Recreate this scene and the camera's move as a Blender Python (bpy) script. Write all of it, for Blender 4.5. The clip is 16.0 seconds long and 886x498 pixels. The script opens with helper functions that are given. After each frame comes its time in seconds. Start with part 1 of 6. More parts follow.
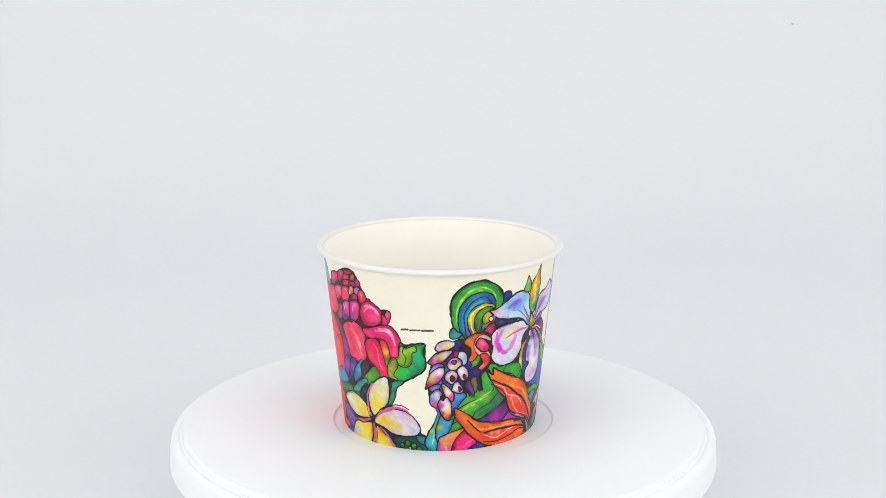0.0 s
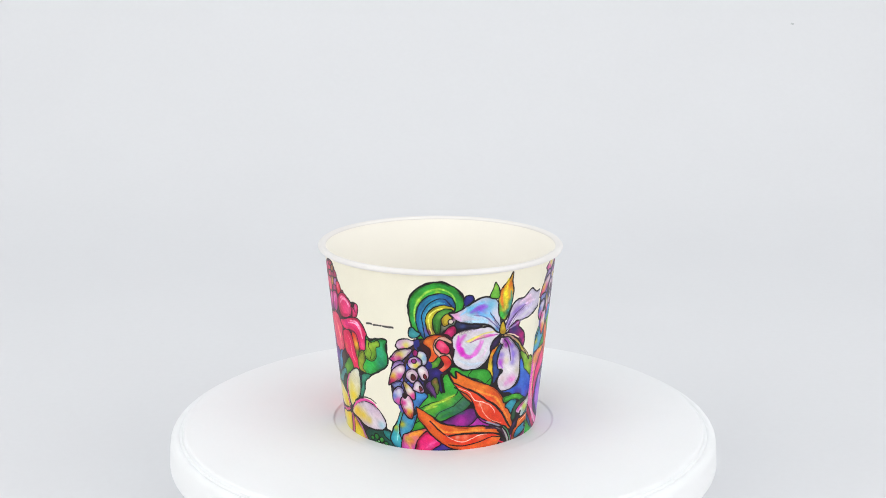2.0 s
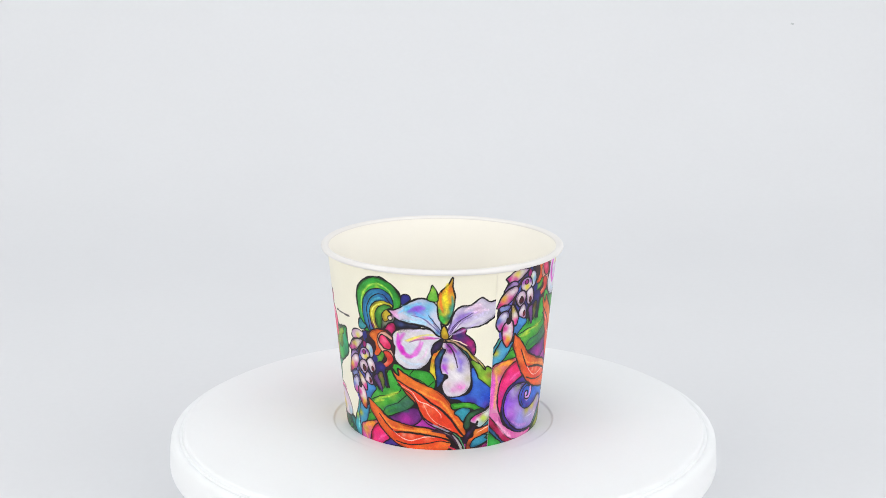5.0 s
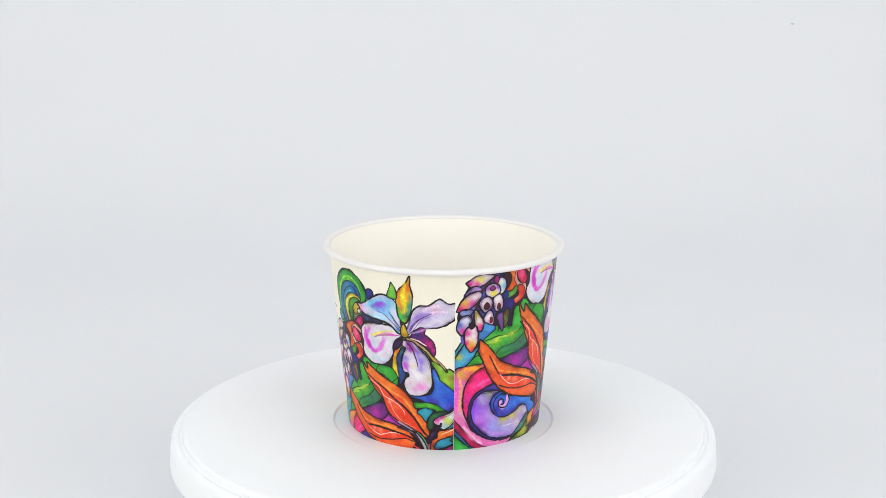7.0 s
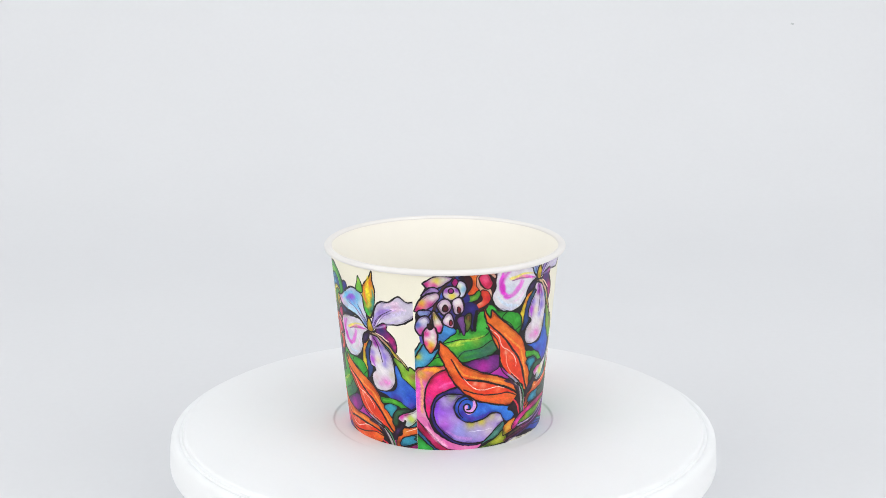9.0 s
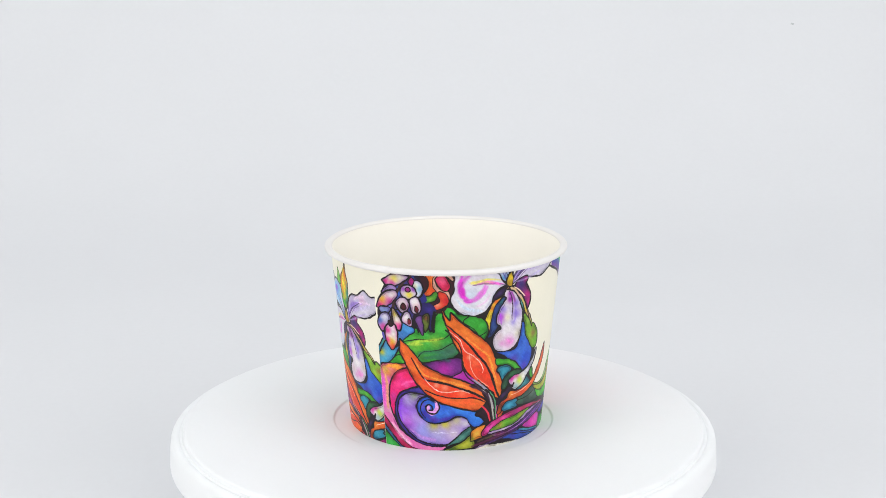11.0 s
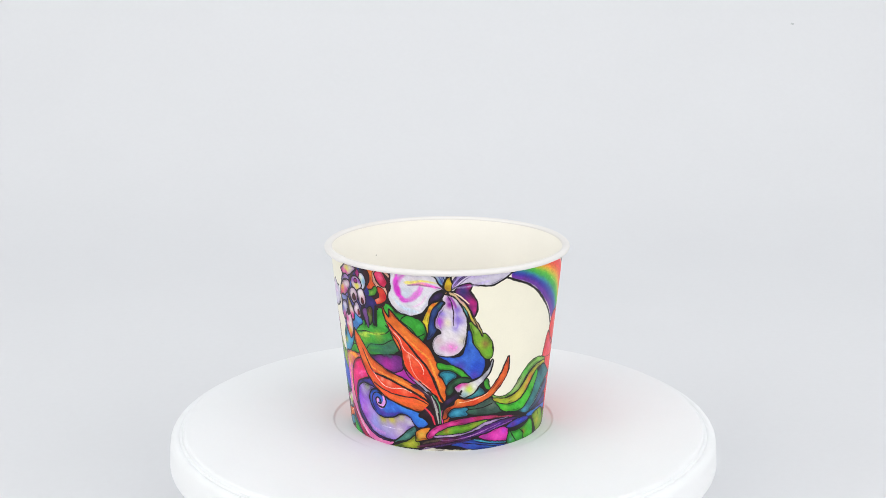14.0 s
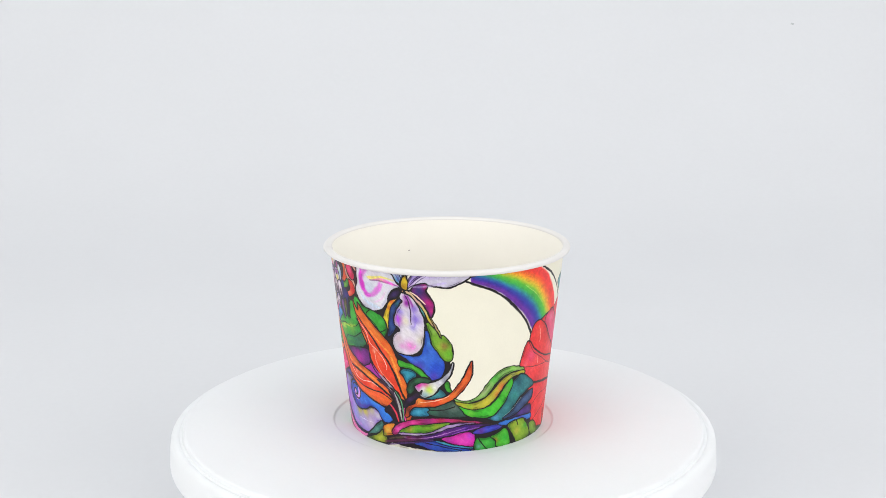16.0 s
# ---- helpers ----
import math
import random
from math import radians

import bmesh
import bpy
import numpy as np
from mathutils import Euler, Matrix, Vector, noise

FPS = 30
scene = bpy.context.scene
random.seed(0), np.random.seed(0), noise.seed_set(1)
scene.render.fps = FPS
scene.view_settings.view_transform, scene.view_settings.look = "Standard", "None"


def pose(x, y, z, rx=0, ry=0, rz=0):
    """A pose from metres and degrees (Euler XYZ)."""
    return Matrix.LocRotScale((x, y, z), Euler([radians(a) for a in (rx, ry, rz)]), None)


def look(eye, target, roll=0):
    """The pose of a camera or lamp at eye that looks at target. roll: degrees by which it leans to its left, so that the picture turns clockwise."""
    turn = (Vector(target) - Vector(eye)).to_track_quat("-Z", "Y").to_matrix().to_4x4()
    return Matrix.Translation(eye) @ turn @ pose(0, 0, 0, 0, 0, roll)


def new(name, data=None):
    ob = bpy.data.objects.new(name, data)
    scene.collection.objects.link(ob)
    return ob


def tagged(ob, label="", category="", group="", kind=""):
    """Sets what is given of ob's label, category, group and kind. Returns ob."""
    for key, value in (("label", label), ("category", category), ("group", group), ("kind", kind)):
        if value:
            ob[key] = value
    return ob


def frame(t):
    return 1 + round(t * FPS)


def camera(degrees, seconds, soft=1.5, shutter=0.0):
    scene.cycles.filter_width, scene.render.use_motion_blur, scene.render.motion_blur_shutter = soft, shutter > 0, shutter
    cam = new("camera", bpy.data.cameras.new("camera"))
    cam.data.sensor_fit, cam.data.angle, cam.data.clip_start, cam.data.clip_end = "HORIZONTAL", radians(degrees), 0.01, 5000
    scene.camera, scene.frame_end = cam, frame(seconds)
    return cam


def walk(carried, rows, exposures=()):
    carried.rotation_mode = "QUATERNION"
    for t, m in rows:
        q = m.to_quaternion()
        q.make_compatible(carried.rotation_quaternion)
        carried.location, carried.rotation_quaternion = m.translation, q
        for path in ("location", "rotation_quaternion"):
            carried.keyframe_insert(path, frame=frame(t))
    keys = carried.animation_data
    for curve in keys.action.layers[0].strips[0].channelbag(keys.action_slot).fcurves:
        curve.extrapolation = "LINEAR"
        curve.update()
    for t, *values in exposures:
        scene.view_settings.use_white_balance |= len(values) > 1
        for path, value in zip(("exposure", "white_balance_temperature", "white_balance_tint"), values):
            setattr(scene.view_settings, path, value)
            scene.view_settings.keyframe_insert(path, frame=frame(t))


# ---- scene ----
# camera: it stands still before the turntable
cam = camera(33.1696, 16.0, soft=0.62)
EYE = pose(-0.00011, -0.57597, 0.21097, 76.3142, 0, 0)
walk(cam, [(0.0, EYE), (16.0, EYE)], exposures=[(0.0, 0.0, 6500, 10), (16.0, 0.0, 6500, 10)])

# world: a dim white studio
world = bpy.data.worlds.new("studio")
scene.world = world
world.use_nodes = True
world.node_tree.nodes["Background"].inputs[0].default_value = (0.80, 0.83, 0.88, 1)
world.node_tree.nodes["Background"].inputs[1].default_value = 0.25


def softbox(name, eye, target, size, watts, colour=(0.995, 0.99, 0.975)):
    data = bpy.data.lights.new(name, "AREA")
    data.shape, data.size, data.size_y = "RECTANGLE", size[0], size[1]
    data.energy, data.color, data.spread = watts, colour, radians(150)
    ob = new(name, data)
    ob.matrix_world = look(eye, target)
    return ob


softbox("softbox_left", (-1.0, -0.85, 0.54), (0, 0.0, 0.04), (1.8, 1.05), 9.05, (1.0, 0.985, 0.95))
softbox("softbox_right", (1.0, -0.85, 0.54), (0, 0.0, 0.04), (1.8, 1.05), 9.05, (1.0, 0.985, 0.96))
softbox("softbox_top", (0, 0.1, 1.35), (0, 0.1, 0), (2.4, 1.6), 9.5, (0.965, 0.99, 1.0))


# ---- materials ----
def material(name, colour, rough, bump=0.0, scale=400.0, vary=0.03, coat=0.0, sub=0.0, spec=0.5):
    """Painted, moulded or paper surface with broad and fine variation of tone, gloss and relief."""
    m = bpy.data.materials.new(name)
    m.use_nodes = True
    nt = m.node_tree
    b = nt.nodes["Principled BSDF"]
    pos = nt.nodes.new("ShaderNodeTexCoord")
    fine = nt.nodes.new("ShaderNodeTexNoise")
    fine.inputs["Scale"].default_value, fine.inputs["Detail"].default_value = scale, 4
    broad = nt.nodes.new("ShaderNodeTexNoise")
    broad.inputs["Scale"].default_value, broad.inputs["Detail"].default_value = scale / 25, 3
    for n in (fine, broad):
        nt.links.new(pos.outputs["Object"], n.inputs["Vector"])
    add = nt.nodes.new("ShaderNodeMath")
    add.operation = "ADD"
    nt.links.new(fine.outputs["Fac"], add.inputs[0])
    nt.links.new(broad.outputs["Fac"], add.inputs[1])
    tone = nt.nodes.new("ShaderNodeMapRange")
    tone.inputs["From Min"].default_value, tone.inputs["From Max"].default_value = 0.6, 1.4
    tone.inputs["To Min"].default_value, tone.inputs["To Max"].default_value = 1 - vary, 1 + vary
    nt.links.new(add.outputs[0], tone.inputs["Value"])
    mul = nt.nodes.new("ShaderNodeVectorMath")
    mul.operation = "SCALE"
    nt.links.new(tone.outputs[0], mul.inputs["Scale"])
    if colour is None:
        ink = nt.nodes.new("ShaderNodeAttribute")
        ink.attribute_name = "print"
        nt.links.new(ink.outputs["Color"], mul.inputs[0])
    else:
        mul.inputs[0].default_value = colour
    nt.links.new(mul.outputs[0], b.inputs["Base Color"])
    gloss = nt.nodes.new("ShaderNodeMapRange")
    gloss.inputs["To Min"].default_value, gloss.inputs["To Max"].default_value = rough - 0.06, rough + 0.06
    nt.links.new(broad.outputs["Fac"], gloss.inputs["Value"])
    nt.links.new(gloss.outputs[0], b.inputs["Roughness"])
    b.inputs["Specular IOR Level"].default_value = spec
    b.inputs["Coat Weight"].default_value = coat
    b.inputs["Subsurface Weight"].default_value = sub
    b.inputs["Subsurface Scale"].default_value = 0.002
    if bump:
        rel = nt.nodes.new("ShaderNodeBump")
        rel.inputs["Strength"].default_value, rel.inputs["Distance"].default_value = bump, 0.0002
        nt.links.new(fine.outputs["Fac"], rel.inputs["Height"])
        nt.links.new(rel.outputs["Normal"], b.inputs["Normal"])
    return m


PRINT = material("coated_printed_paper", None, 0.4, 0.05, 2500, 0.03, spec=0.32)
PAPER = material("cream_paper", (0.955, 0.928, 0.865), 0.5, 0.06, 2500, 0.015)
LIP = material("rolled_white_paper", (0.795, 0.77, 0.752), 0.45, 0.05, 2500, 0.012)
PLASTIC = material("white_plastic", (0.865, 0.876, 0.893), 0.55, 0.02, 900, 0.012, spec=0.3)
RUBBER = material("dark_fleck", (0.05, 0.045, 0.04), 0.8, 0, 4000, 0.1)
DUST = material("grey_dust", (0.52, 0.54, 0.55), 0.9, 0, 900, 0.1)
SWEEP = material("white_backdrop_paper", (0.745, 0.75, 0.775), 0.8, 0.08, 260, 0.012)
WALL = material("white_wall_paint", (0.82, 0.85, 0.86), 0.85, 0.05, 120, 0.02)


def mesh_from(name, verts, faces, mat, smooth=True):
    me = bpy.data.meshes.new(name)
    me.from_pydata(verts, [], faces)
    me.update()
    if smooth:
        me.polygons.foreach_set("use_smooth", [True] * len(me.polygons))
    me.materials.append(mat)
    return me


def part(name, me, parent, label=""):
    ob = new(name, me)
    ob.parent = parent
    return tagged(ob, label)


# ---- the studio ----
def sweep_paper():
    """One sheet: flat floor, a wide curve and an upright back."""
    prof = [(-2.3, -0.046), (-1.0, -0.046), (0.0, -0.046), (0.45, -0.046)]
    for i in range(1, 17):
        a = math.pi / 2 * i / 16
        prof.append((0.45 + 0.5 * math.sin(a), -0.046 + 0.5 * (1 - math.cos(a))))
    prof += [(0.95, 0.9), (0.95, 1.4), (0.95, 1.9)]
    xs = [-1.9 + 0.2 * i for i in range(20)]
    verts = [(x, y, z) for y, z in prof for x in xs]
    n = len(xs)
    faces = [(j * n + i, j * n + i + 1, (j + 1) * n + i + 1, (j + 1) * n + i) for j in range(len(prof) - 1) for i in range(n - 1)]
    ob = new("backdrop", mesh_from("backdrop", verts, faces, SWEEP))
    thick = ob.modifiers.new("thickness", "SOLIDIFY")
    thick.thickness, thick.offset = 0.0012, -1
    # a faint smudge on the paper
    at, out, up = Vector((0.318, 0.79, 0.0886)), Vector((0, -0.68, 0.733)), Vector((0, 0.733, 0.68))
    ring = [(1 + 0.25 * math.sin(2.0 * k + 0.6)) for k in range(12)]
    rim = [at + out * 0.0016 + (Vector((1, 0, 0)) * math.cos(k * math.pi / 6) * 0.0016 + up * math.sin(k * math.pi / 6) * 0.0012) * ring[k] for k in range(12)]
    part("smudge", mesh_from("smudge", [tuple(v) for v in rim] + [tuple(at + out * 0.0021)], [(k, (k + 1) % 12, 12) for k in range(12)], DUST), ob, "faint grey smudge")
    return tagged(ob, "seamless white paper sweep behind the turntable", "backdrop", kind="structure")


def slab(name, lo, hi, label, category):
    bm = bmesh.new()
    bmesh.ops.create_cube(bm, size=1)
    for v in bm.verts:
        v.co = [lo[i] + (v.co[i] + 0.5) * (hi[i] - lo[i]) for i in range(3)]
    me = bpy.data.meshes.new(name)
    bm.to_mesh(me)
    me.materials.append(WALL)
    return tagged(new(name, me), label, category, kind="structure")


sweep_paper()
slab("floor", (-2.1, -2.5, -0.15), (2.1, 1.3, -0.05), "pale studio floor under the paper sweep", "floor")
slab("wall_north", (-2.1, 1.3, -0.05), (2.1, 1.4, 2.3), "plain white studio wall behind the sweep", "wall")
slab("wall_south", (-2.1, -2.6, -0.05), (2.1, -2.5, 2.3), "plain white studio wall", "wall")
slab("wall_west", (-2.2, -2.5, -0.05), (-2.1, 1.3, 2.3), "plain white studio wall", "wall")
slab("wall_east", (2.1, -2.5, -0.05), (2.2, 1.3, 2.3), "plain white studio wall", "wall")
slab("ceiling", (-2.2, -2.6, 2.3), (2.2, 1.4, 2.4), "plain white studio ceiling", "ceiling")


# ---- lathe ----
OVAL = 0.009


def oval(a, z):
    """The cup is very slightly out of round towards its mouth."""
    return 1 + OVAL * math.cos(2 * (a + radians(8))) * min(max(z / 0.0718, 0), 1)


def lathe(name, prof, mat, steps=256, squash=False, closed=False, lap=None):
    """Turns a profile of (radius, height) in millimetres about the upright axis."""
    verts, faces = [], []
    for j, (r, z) in enumerate(prof):
        for i in range(steps):
            a = 2 * math.pi * i / steps
            if lap:
                r, z = lap(prof[j], a)
            k = r * (oval(a, z / 1000) if squash else 1) / 1000
            verts.append((k * math.cos(a), k * math.sin(a), z / 1000))
    m = len(prof)
    for j in range(m if closed else m - 1):
        for i in range(steps):
            k, l = (i + 1) % steps, (j + 1) % m
            faces.append((j * steps + i, j * steps + k, l * steps + k, l * steps + i))
    if not closed:
        for j in (0, m - 1):
            if prof[j][0] < 0.5:
                faces.append(tuple(j * steps + i for i in range(steps)))
    me = mesh_from(name, verts, faces, mat)
    bm = bmesh.new()
    bm.from_mesh(me)
    bmesh.ops.recalc_face_normals(bm, faces=bm.faces)
    for e in bm.edges:
        if len(e.link_faces) == 2 and e.calc_face_angle(0) > radians(50):
            e.smooth = False
    bm.to_mesh(me)
    bm.free()
    return me


def arc(cr, cz, rad_r, rad_z, a0, a1, n):
    return [(cr + rad_r * math.cos(radians(a0 + (a1 - a0) * i / n)), cz + rad_z * math.sin(radians(a0 + (a1 - a0) * i / n))) for i in range(n + 1)]


def turntable():
    top = tagged(new("turntable"), "round white plastic turntable with a stepped rim", "turntable")
    plate = [(0.3, 0), (20, 0), (43.8, 0), (44.1, 0.02), (44.4, 0.14), (44.75, 0.42), (45.0, 0.5), (45.3, 0.52), (80, 0.52), (103.4, 0.52)]
    plate += arc(104.2, -0.5, 0.9, 1.02, 90, 5, 6) + [(105.3, -1.25), (106.2, -1.35)]
    plate += arc(107.6, -4.4, 2.6, 2.95, 115, 0, 10) + [(110.4, -6), (110.55, -9), (110.7, -12.6)]
    plate += arc(109.9, -12.9, 0.8, 1.0, 0, -90, 5) + [(109.2, -14.1), (106, -14.2), (60, -14.2), (0.3, -14.2)]
    part("platter", lathe("platter", plate, PLASTIC, 320), top)
    foot = [(0.3, -14.8), (98, -14.8), (103, -15.1), (105, -16.4), (106.5, -42)] + arc(102.5, -43.4, 2, 2.4, 0, -90, 4) + [(0.3, -45.8)]
    part("base", lathe("base", foot, PLASTIC, 256), top)
    return top


# ---- the printed cup ----
R0, R1, HIGH = 38.915, 46.011, 72.175  # millimetres: foot radius, mouth radius, height of the lip
SEAM = -10.7                           # degrees: the glued edge of the paper
def cup_wall(colour, motif, names):
    """The outer paper as a fine grid, tinted by the print, each printed motif a mesh of its own."""
    nz, na = colour.shape[:2]
    verts = np.empty((nz * na, 3))
    ang = np.radians(SEAM + ANGLES)
    z = HEIGHTS[:, None] / 1000
    r = (R0 + (R1 - R0) * HEIGHTS[:, None] / HIGH) / 1000
    r = r * (1 + OVAL * np.cos(2 * (ang[None, :] + radians(8))) * np.clip(z / 0.0718, 0, 1))
    r = r + 0.00009 * np.clip(1 - ANGLES[None, :] / 14, 0, 1)      # the overlapping edge stands proud
    foot = np.clip(1 - HEIGHTS[:, None] / 1.2, 0, 1)
    r = r - 0.00012 * foot * foot                                   # worn in at the foot
    verts[:, 0] = (r * np.cos(ang)[None, :]).ravel()
    verts[:, 1] = (r * np.sin(ang)[None, :]).ravel()
    verts[:, 2] = np.broadcast_to(z, (nz, na)).ravel()
    j, i = np.mgrid[0:nz - 1, 0:na - 1]
    a = (j * na + i).ravel()
    quads = np.stack([a, a + 1, a + na + 1, a + na], 1)
    which = motif[:-1, :-1].ravel()
    lin = np.where(colour <= 0.04045, colour / 12.92, ((colour + 0.055) / 1.055) ** 2.4).reshape(-1, 3)
    for k, (name, label) in enumerate(names + names):
        q = quads[which == k]
        if not len(q):
            continue
        used, flat = np.unique(q.ravel(), return_inverse=True)
        me = bpy.data.meshes.new(name)
        me.vertices.add(len(used))
        me.vertices.foreach_set("co", verts[used].ravel())
        me.loops.add(len(flat))
        me.loops.foreach_set("vertex_index", flat.astype(np.int32))
        me.polygons.add(len(q))
        me.polygons.foreach_set("loop_start", np.arange(0, len(flat), 4, dtype=np.int32))
        me.polygons.foreach_set("use_smooth", np.ones(len(q), dtype=bool))
        me.update(calc_edges=True)
        tint = me.color_attributes.new("print", "FLOAT_COLOR", "POINT")
        tint.data.foreach_set("color", np.concatenate([lin[used], np.ones((len(used), 1))], 1).astype(np.float32).ravel())
        me.materials.append(PRINT)
        tagged(part(name, me, CUP, label), label, kind="stuff" if name == "printed_ink_ground" else "")


def cup_body():
    inner = [(0.3, 7.0), (30, 7.0), (37.2, 7.0), (38.2, 7.3), (38.9, 8.2)] + [(R0 + (R1 - R0) * z / HIGH - 0.55, z) for z in (14, 25, 40, 55, 66, 72.7)]
    part("inside", lathe("inside", inner, PAPER, 256, True), CUP, "cream coated inside of the cup")
    lip = arc(46.98, 72.7, 1.5, 1.1, 0, 360, 24)[:-1]

    def overlap(p, a):
        """The roll is thicker where the paper laps over itself, and steps back at the lap's end."""
        turn = (math.degrees(a) + 0.7) % 360 - 360
        k = 1 + 0.22 * max(0, 1 + turn / 24) ** 1.5
        return 46.98 + (p[0] - 46.98) * k, 72.7 + (p[1] - 72.7) * k
    part("rim", lathe("rim", lip, LIP, 720, True, True, overlap), CUP, "rolled white paper rim")
    ring = [(0.3 * math.cos(a) * (1 + 0.3 * math.sin(3 * a)), 0.22 * math.sin(a)) for a in [i * math.pi / 4 for i in range(8)]]
    at = radians(280.2)
    r = (R0 + (R1 - R0) * 60.1 / HIGH - 0.55) * oval(at, 0.0601)
    verts = [((r - 0.05) * math.cos(at) - u * math.sin(at), (r - 0.05) * math.sin(at) + u * math.cos(at), 60.1 + v) for u, v in ring]
    verts.append(((r - 0.25) * math.cos(at), (r - 0.25) * math.sin(at), 60.1))
    verts = [(x / 1000, y / 1000, z / 1000) for x, y, z in verts]
    part("fleck", mesh_from("fleck", verts, [(i, (i + 1) % 8, 8) for i in range(8)] + [tuple(range(8))], RUBBER), CUP, "tiny dark fleck on the inside wall")
    skirt = [(R0 - 0.15, 0.0), (R0 - 0.05, 0.35), (R0 + 0.1, 1.5), (R0 - 0.75, 1.5), (R0 - 0.95, 0.0)]
    part("foot", lathe("foot", skirt, PAPER, 256, False, True), CUP, "cream folded paper foot")


CUP = tagged(new("paper_cup"), "cream paper cup printed with bright tropical flowers, standing on the turntable", "cup")
cup_body()
TABLE = turntable()
PLATTER = TABLE.children[0]


# The print: one flat drawing, in millimetres on the unrolled sheet, that the maker's cut shows twice round the cup.
ANGLES = np.linspace(0, 360, 2101)
HEIGHTS = np.linspace(0, 72.4, 541)
CONE = (R1 - R0) / math.hypot(HIGH, R1 - R0)
THETA = np.where(ANGLES > 183, SEAM + ANGLES - 360, SEAM + ANGLES)
THETA[-1] = SEAM - 0.001
FAN = np.radians(THETA)[None, :] * CONE
REACH = (R0 / CONE + HEIGHTS / math.sqrt(1 - CONE * CONE))[:, None]
FX, FY = REACH * np.sin(FAN), REACH * np.cos(FAN) - R0 / CONE
BACK = np.broadcast_to((ANGLES > 183)[None, :], FX.shape)
SHEET = np.empty(FX.shape + (3,))
SHEET[:] = (0.93, 0.912, 0.84)
MOTIF = np.zeros(FX.shape, int)
INK = (0.07, 0.045, 0.052)
state = {"id": 0, "px": FX, "py": FY, "clip": BACK, "shift": 0}


def smooth_noise(step, seed, long=1):
    """Soft noise over the sheet, about -1 to 1."""
    g = np.random.RandomState(seed).rand(int(260 / step) + 3, int(400 / step) + 3) * 2 - 1
    across, up = ANGLES[None, :] * 0.77 + 0 * FX, HEIGHTS[:, None] + 0 * FX
    if long > 1:
        across, up = 0.6 * across + 0.8 * up, (0.6 * up - 0.8 * across + 230) / long
    v, u = up / step, across / step
    i, j = v.astype(int), u.astype(int)
    a, b = v - i, u - j
    a, b = a * a * (3 - 2 * a), b * b * (3 - 2 * b)
    return (g[i, j] * (1 - b) + g[i, j + 1] * b) * (1 - a) + (g[i + 1, j] * (1 - b) + g[i + 1, j + 1] * b) * a


GRAIN = 0.65 * smooth_noise(0.32, 3) + 0.45 * smooth_noise(0.8, 4)
CLOUD = 0.6 * smooth_noise(3.0, 5) + 0.4 * smooth_noise(1.6, 6)
WOBBLE = smooth_noise(1.4, 7) + 0.25 * smooth_noise(0.5, 13), smooth_noise(1.3, 8) + 0.25 * smooth_noise(0.5, 14)
HAIR = 0.6 * smooth_noise(0.5, 11, 6) + 0.4 * smooth_noise(0.35, 12, 4)
NIB = 1.0 * smooth_noise(3.2, 9) + 0.3 * smooth_noise(0.7, 15)
WASH = 0.7 * smooth_noise(4.5, 21) + 0.5 * smooth_noise(2.0, 22, 3)


def rgb(h):
    return np.array([int(h[i:i + 2], 16) / 255 for i in (0, 2, 4)])


def curve(pts, closed):
    """A smooth line through the points; a point given twice is a corner."""
    p = np.array(pts, float)
    n = len(p)
    out = []
    for i in range(n if closed else n - 1):
        if closed:
            a, b, c, d = p[i - 1], p[i], p[(i + 1) % n], p[(i + 2) % n]
        else:
            a, b, c, d = p[max(i - 1, 0)], p[i], p[i + 1], p[min(i + 2, n - 1)]
        if np.abs(b - c).max() < 1e-6:
            continue
        for k in range(6):
            t = k / 6
            out.append(0.5 * (2 * b + (c - a) * t + (2 * a - 5 * b + 4 * c - d) * t * t + (3 * b - a - 3 * c + d) * t ** 3))
    if not closed:
        out.append(p[-1])
    return np.array(out)


def near(line, pad):
    lo, hi = line.min(0) - pad, line.max(0) + pad
    px, py = state["px"], state["py"]
    return np.nonzero((px > lo[0]) & (px < hi[0]) & (py > lo[1]) & (py < hi[1]) & state["clip"])


def distances(x, y, line, closed):
    """The least distance to the line, how far along it that is, and whether the place is inside."""
    best, along, inside = np.full(len(x), 1e9), np.zeros(len(x)), np.zeros(len(x), bool)
    n = len(line)
    for i in range(n if closed else n - 1):
        ax, ay = line[i]
        bx, by = line[(i + 1) % n]
        dx, dy = bx - ax, by - ay
        s = np.clip(((x - ax) * dx + (y - ay) * dy) / (dx * dx + dy * dy + 1e-12), 0, 1)
        d = np.hypot(x - ax - s * dx, y - ay - s * dy)
        m = d < best
        best[m] = d[m]
        along[m] = (i + s[m]) / n
        if closed:
            cross = (ay > y) != (by > y)
            inside ^= cross & (x < dx * (y - ay) / (dy + (1e-12 if dy == 0 else 0)) + ax)
    return best, along, inside


def lay(k, cover, tint):
    cover = cover[:, None]
    SHEET[k] = SHEET[k] * (1 - cover) + tint * cover
    m = cover[:, 0] > 0.5
    MOTIF[k[0][m], k[1][m]] = state["id"] + state["shift"]


